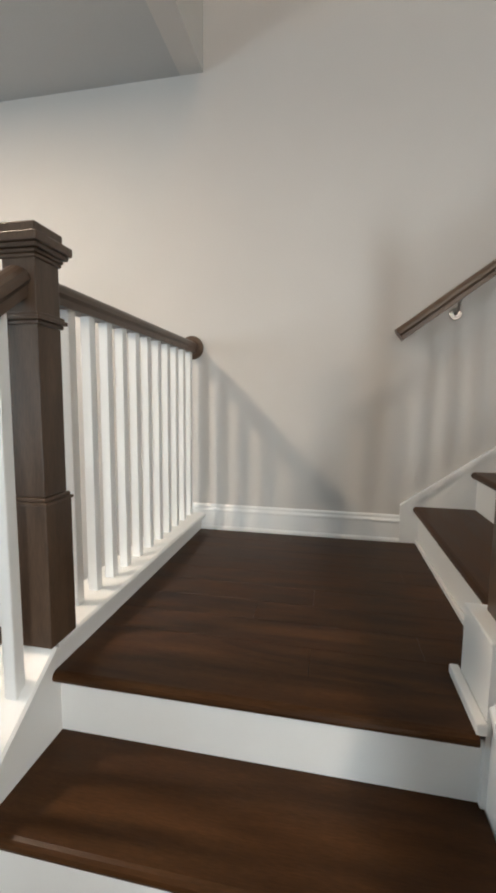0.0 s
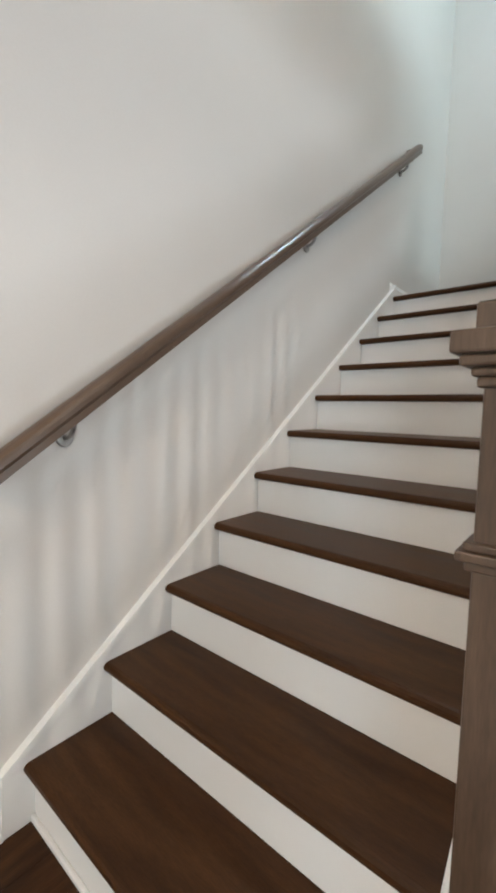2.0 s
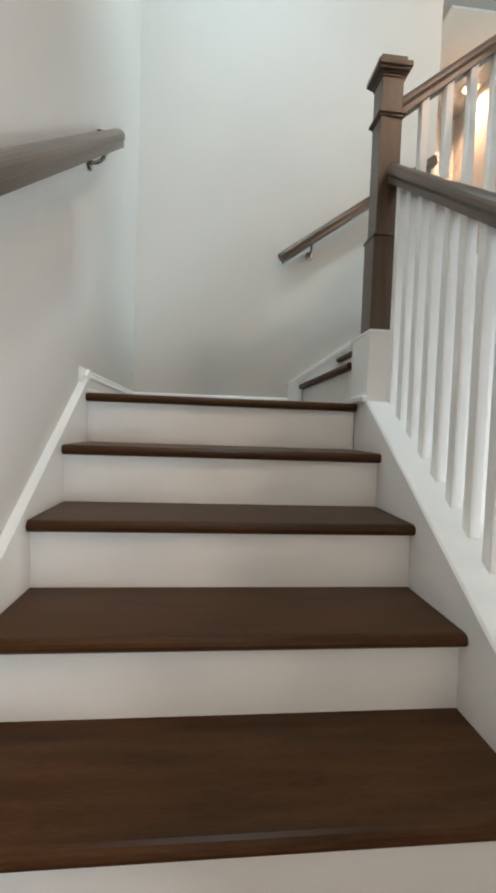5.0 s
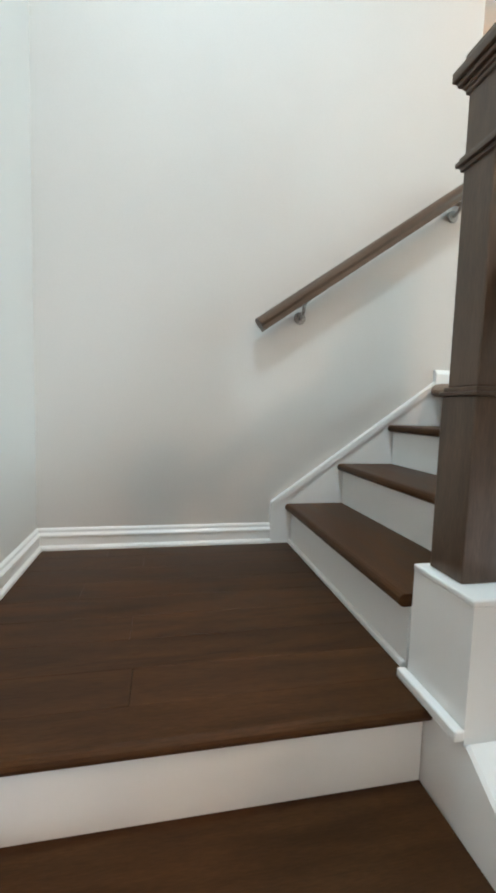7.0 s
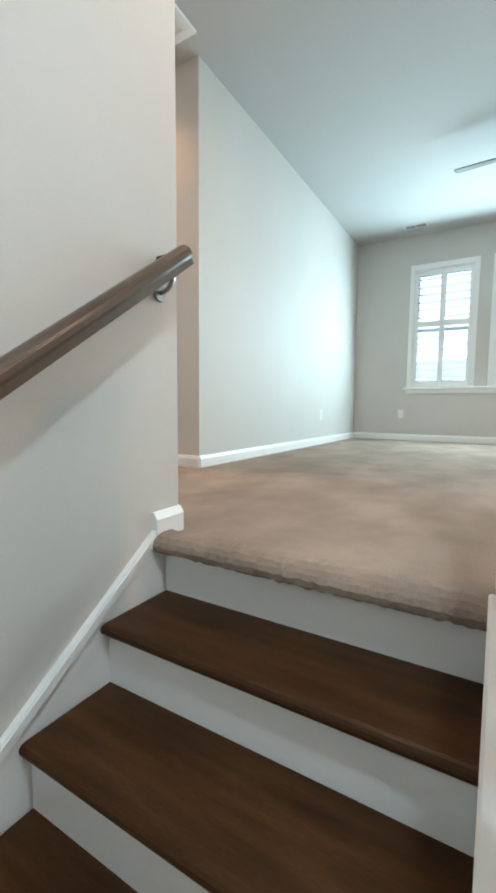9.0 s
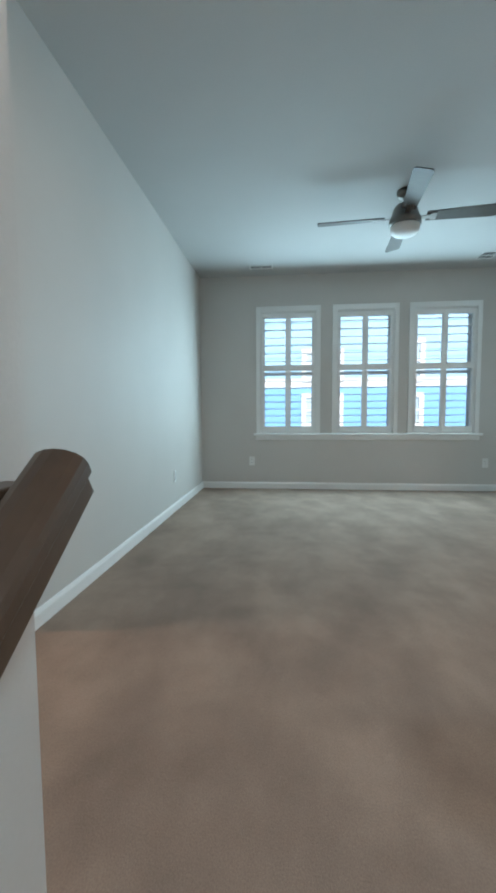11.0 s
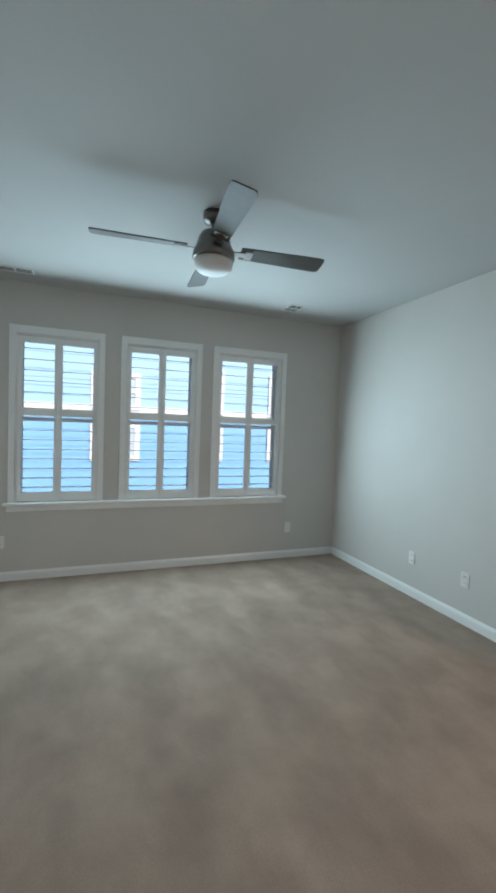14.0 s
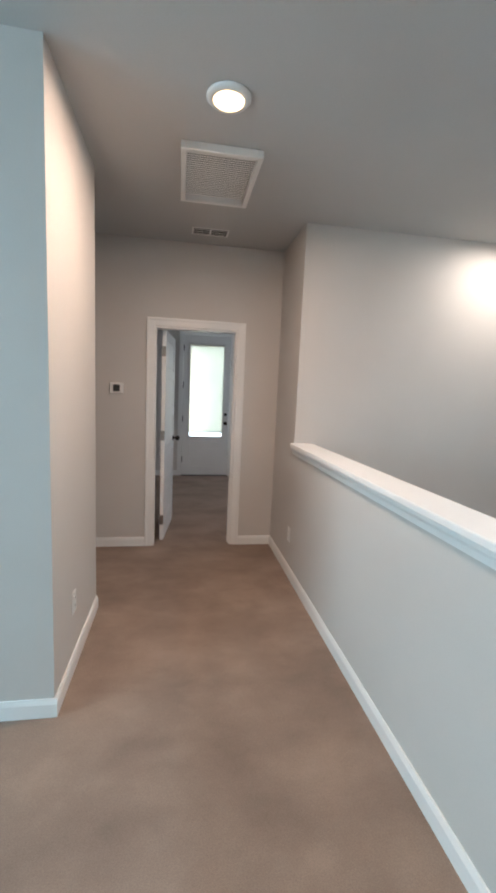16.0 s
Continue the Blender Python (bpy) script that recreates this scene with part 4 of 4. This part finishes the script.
downlight(0.085, -2.655, CEIL, "lit warm white disc light on the hall ceiling")
# Disc added to carry the stair-head fill.
downlight(3.05, -2.655, CEIL, "lit warm white disc light added as fill by the stair head")
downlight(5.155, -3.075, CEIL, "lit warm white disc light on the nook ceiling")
downlight(-0.70, -0.36, CEIL, "unseen lit warm white disc light above the stairwell")
# Disc added only to go with the bluish stand-in light.
downlight(2.25, -0.72, CEIL, "unseen lit warm white disc light above the stairwell")
downlight(-2.45, -1.5, SOFFIT, "lit warm white disc light on the lower ceiling")
downlight(0.9, -3.6, SOFFIT, "lit warm white disc light on the lower ceiling")


def grille(name, label, x0, x1, y0, y1, z, proud, border, slats, along):
    root = thing(name, label, "air vent")
    bm = bmesh.new()
    for a, b, c, d in ((x0, x1, y0, y0 + border), (x0, x1, y1 - border, y1), (x0, x0 + border, y0 + border, y1 - border), (x1 - border, x1, y0 + border, y1 - border)):
        box(bm, a, b, c, d, z - proud, z - 0.0005, bevel=0.004)
    part("frame", bm, PLASTIC, root)
    # Dark sheet on the unpierced ceiling stands for the shade inside the duct.
    part("duct_shade", bx(x0 + border, x1 - border, y0 + border, y1 - border, z - 0.003, z - 0.001), DARK, root)
    lo, hi = (y0 + border, y1 - border) if along == "x" else (x0 + border, x1 - border)
    step = (hi - lo) / slats
    bm = bmesh.new()
    w = step * (0.26 if slats > 20 else 0.05)
    prism(bm, [(-w, -0.0055), (-w + 0.001, -0.0065), (w, -0.004), (w - 0.001, -0.003)], along, -((x1 - x0) / 2 - border) if along == "x" else -((y1 - y0) / 2 - border), ((x1 - x0) / 2 - border) if along == "x" else ((y1 - y0) / 2 - border))
    me = mesh_of("slat", bm, PLASTIC)
    for i in range(slats):
        s = lo + step * (i + 0.5)
        piece("slat", me, root, ((x0 + x1) / 2, s, z) if along == "x" else (s, (y0 + y1) / 2, z))
    return root


grille("return_air_grille", "large white louvred return air grille in the ceiling", -0.905, -0.275, -2.86, -2.425, CEIL, 0.042, 0.030, 26, "y")
for n, (x0, x1, y0, y1) in enumerate(((-1.585, -1.43, -2.77, -2.475), (3.535, 3.815, -6.70, -6.57), (1.05, 1.22, -6.65, -6.43))):
    v = grille("ceiling_vent", "white slotted supply register in the ceiling", x0, x1, y0, y1, CEIL, 0.005, 0.014, 3, "y" if n != 1 else "x")
    if n == 1:
        part("divider", bx((x0 + x1) / 2 - 0.006, (x0 + x1) / 2 + 0.006, y0 + 0.02, y1 - 0.02, CEIL - 0.0075, CEIL - 0.0032), PLASTIC, v)
    else:
        part("divider", bx(x0 + 0.02, x1 - 0.02, (y0 + y1) / 2 - 0.006, (y0 + y1) / 2 + 0.006, CEIL - 0.0075, CEIL - 0.0032), PLASTIC, v)

hatch = thing("attic_hatch", "white framed attic hatch in the nook ceiling", "attic hatch")
hx0, hx1, hy0, hy1 = 4.39, 5.05, -3.03, -2.40
bm = bmesh.new()
for a, b, c, d in ((hx0, hx1, hy0, hy0 + 0.06), (hx0, hx1, hy1 - 0.06, hy1), (hx0, hx0 + 0.06, hy0 + 0.06, hy1 - 0.06), (hx1 - 0.06, hx1, hy0 + 0.06, hy1 - 0.06)):
    box(bm, a, b, c, d, CEIL - 0.020, CEIL - 0.0005, bevel=0.005)
part("frame", bm, TRIM, hatch)
part("panel", bx(hx0 + 0.061, hx1 - 0.061, hy0 + 0.061, hy1 - 0.061, CEIL - 0.008, CEIL - 0.001), TRIM, hatch)


def plate(name, label, category, centre, normal, w, h, kind):
    """Wall plate with its rockers or sockets, built facing -y and turned."""
    root = thing(name, label, category)
    part("cover_plate", bx(-w / 2, w / 2, -0.006, -0.0005, -h / 2, h / 2, bevel=0.002), PLASTIC, root)
    if kind == "switch":
        for cx in (-w / 4, w / 4):
            bm = bx(cx - 0.005, cx + 0.005, -0.014, -0.006, -0.010, 0.010, bevel=0.002)
            part("toggle", bm, PLASTIC, root)
    elif kind == "outlet":
        for cz in (-0.021, 0.021):
            s = part("socket", bx(-0.017, 0.017, -0.0085, -0.006, cz - 0.014, cz + 0.014, bevel=0.004), PLASTIC, root)
            bm = bmesh.new()
            for cx in (-0.006, 0.006):
                box(bm, cx - 0.0012, cx + 0.0012, -0.0092, -0.0086, cz - 0.003, cz + 0.006)
            part("slots", bm, DARK, s)
    turn = {"-y": 0, "+x": 90, "+y": 180, "-x": -90}[normal]
    root.matrix_world = pose(*centre, 0, 0, turn)
    return root


plate("light_switch", "white double toggle switch plate on the wall", "light switch", (ROOM_W, -3.688, 3.918), "+x", 0.116, 0.116, "switch")
for at, nrm in (((ROOM_W, -5.035, 3.13), "+x"), ((ROOM_W, -5.62, 3.13), "+x"), ((3.825, ROOM_S, 3.14), "+y"), ((0.89, ROOM_S, 3.13), "+y"), ((ROOM_E, -5.6, 3.13), "-x"), ((-1.12, HALL_N, 3.11), "-y"), ((-0.08, HALL_S, 3.13), "+y")):
    plate("wall_outlet", "white duplex outlet low on the wall", "outlet", at, nrm, 0.072, 0.116, "outlet")

th = thing("thermostat", "white wall thermostat with a dark square display", "thermostat")
part("housing", bx(-0.058, 0.058, -0.024, -0.0005, -0.048, 0.048, bevel=0.006), PLASTIC, th)
part("display", bx(-0.028, 0.028, -0.0255, -0.0235, -0.030, 0.030), DARK, th)
th.matrix_world = pose(DOOR_X, -3.39, 4.235, 0, 0, 90)


# ---- ceiling fan ----
FAN = (2.418, -5.045)
fan = thing("ceiling_fan", "four-blade ceiling fan with nickel motor and frosted bowl light", "ceiling fan")
fan.location = (*FAN, CEIL)
part("canopy", lathe(bmesh.new(), [(0.068, -0.0005), (0.068, -0.03), (0.055, -0.055), (0.02, -0.062)], (0, 0, 0)), FAN_METAL, fan, smooth=True)
bm = bmesh.new()
tube(bm, (0, 0, -0.06), (0, 0, -0.115), 0.014)
part("downrod", bm, FAN_METAL, fan)
part("motor", lathe(bmesh.new(), [(0.035, -0.10), (0.075, -0.115), (0.095, -0.15), (0.105, -0.19), (0.122, -0.225), (0.125, -0.262), (0.11, -0.27)], (0, 0, 0), 40), FAN_METAL, fan, smooth=True)
part("bowl", lathe(bmesh.new(), [(0.112, -0.271), (0.115, -0.285), (0.108, -0.315), (0.085, -0.336), (0.04, -0.347)], (0, 0, 0), 40), FROST, fan, "frosted white glass bowl", True)
FAN_TURN = 175
for i in range(4):
    a = radians(FAN_TURN + 90 * i)
    m = Matrix.Rotation(a, 4, 'Z') @ Matrix.Translation((0, 0, -0.205)) @ Matrix.Rotation(radians(-13), 4, 'X')
    bm = bmesh.new()
    out = [(0.16, -0.052), (0.66, -0.068), (0.685, -0.060), (0.69, -0.045), (0.69, 0.045), (0.685, 0.060), (0.66, 0.068), (0.16, 0.052)]
    prism(bm, out, "z", -0.004, 0.004)
    bm.transform(m)
    blade = part("blade", bm, BLADE, fan)
    bm = bmesh.new()
    box(bm, 0.10, 0.235, -0.020, 0.020, -0.012, -0.0045, bevel=0.003)
    box(bm, 0.19, 0.235, -0.036, 0.036, -0.012, -0.0045, bevel=0.003)
    bm.transform(m)
    part("blade_iron", bm, NICKEL, blade)


# ---- outside ----
# Invented house: only gives the lower storey window a pale blue, sky-like outlook.
nh = thing("neighbour_house", "added pale blue house beyond the lower storey window", "house")
part("wall", bx(-16, 4, 9.0, 16, GROUND - 0.4, 5.4), PALESIDING, nh)
nl = mesh_of("lap_board", prism(bmesh.new(), [(0, 0), (-0.018, 0), (-0.004, 0.178), (0, 0.178)], "x", -16, 4), PALESIDING)
for i in range(34):
    piece("lap_board", nl, nh, (0, 8.9995, GROUND - 0.4 + i * 0.178))
part("roof", prism(bmesh.new(), [(8.6, 5.35), (8.6, 5.5), (12.5, 7.8), (16.4, 5.5), (16.4, 5.35)], "x", -16.4, 4.4), ROOFING, nh)

tagged(part("ground", bx(-400, 400, -400, 400, GROUND - 0.7, GROUND - 0.4), GRASS), "mown lawn around the houses", "ground", kind="structure")
house = thing("neighbour_house", "blue lap-sided house with white trim behind the windows", "house")
HY = -12.6
MID = 4.45
part("wall", bx(-14, 6.2, HY - 8, HY, GROUND - 0.4, MID), SIDING, house)
part("upper_wall", bx(-14, 6.2, HY - 8, HY, MID + 0.22, 7.4), PALESIDING, house, "pale blue upper storey siding")
part("band_board", bx(-14, 6.2, HY - 8, HY + 0.03, MID, MID + 0.22), EXTTRIM, house)
lme = mesh_of("lap_board", prism(bmesh.new(), [(0, 0), (0.018, 0), (0.004, 0.178), (0, 0.178)], "x", -14, 6.2), SIDING)
lmu = mesh_of("lap_board", prism(bmesh.new(), [(0, 0), (0.018, 0), (0.004, 0.178), (0, 0.178)], "x", -14, 6.2), PALESIDING)
for i in range(31):
    piece("lap_board", lme, house, (0, HY + 0.0005, MID - (i + 1) * 0.178))
for i in range(15):
    piece("lap_board", lmu, house, (0, HY + 0.0005, MID + 0.22 + i * 0.178))
roof = prism(bmesh.new(), [(HY + 0.5, 7.3), (HY + 0.5, 7.5), (HY - 4, 10.2), (HY - 8.5, 7.5), (HY - 8.5, 7.3)], "x", -14.4, 6.6)
part("roof", roof, ROOFING, house)
part("corner_board", bx(6.05, 6.22, HY + 0.0, HY + 0.035, GROUND - 0.4, 7.3), EXTTRIM, house)
for wx, wz, ww, wh in ((2.49, 3.85, 0.42, 0.32), (2.49, 5.0, 0.42, 0.30), (0.32, 3.85, 0.26, 0.32), (0.32, 5.1, 0.26, 0.42), (-1.8, 3.85, 0.42, 0.32), (-1.8, 5.1, 0.42, 0.42), (-5.0, 3.85, 0.42, 0.32), (-5.0, 5.1, 0.42, 0.42)):
    wd = part("window", bx(wx - ww, wx + ww, HY + 0.019, HY + 0.028, wz - wh, wz + wh), PANE_EXT, house, "pale window with the sky's reflection painted in")
    bm = bmesh.new()
    for a, b, c, d in ((-ww - 0.12, -ww, -wh - 0.12, wh + 0.12), (ww, ww + 0.12, -wh - 0.12, wh + 0.12), (-ww, ww, wh, wh + 0.12), (-ww, ww, -wh - 0.12, -wh), (-ww, ww, -0.03, 0.03)):
        box(bm, wx + a, wx + b, HY + 0.019, HY + 0.06, wz + c, wz + d)
    part("frame", bm, EXTTRIM, wd)
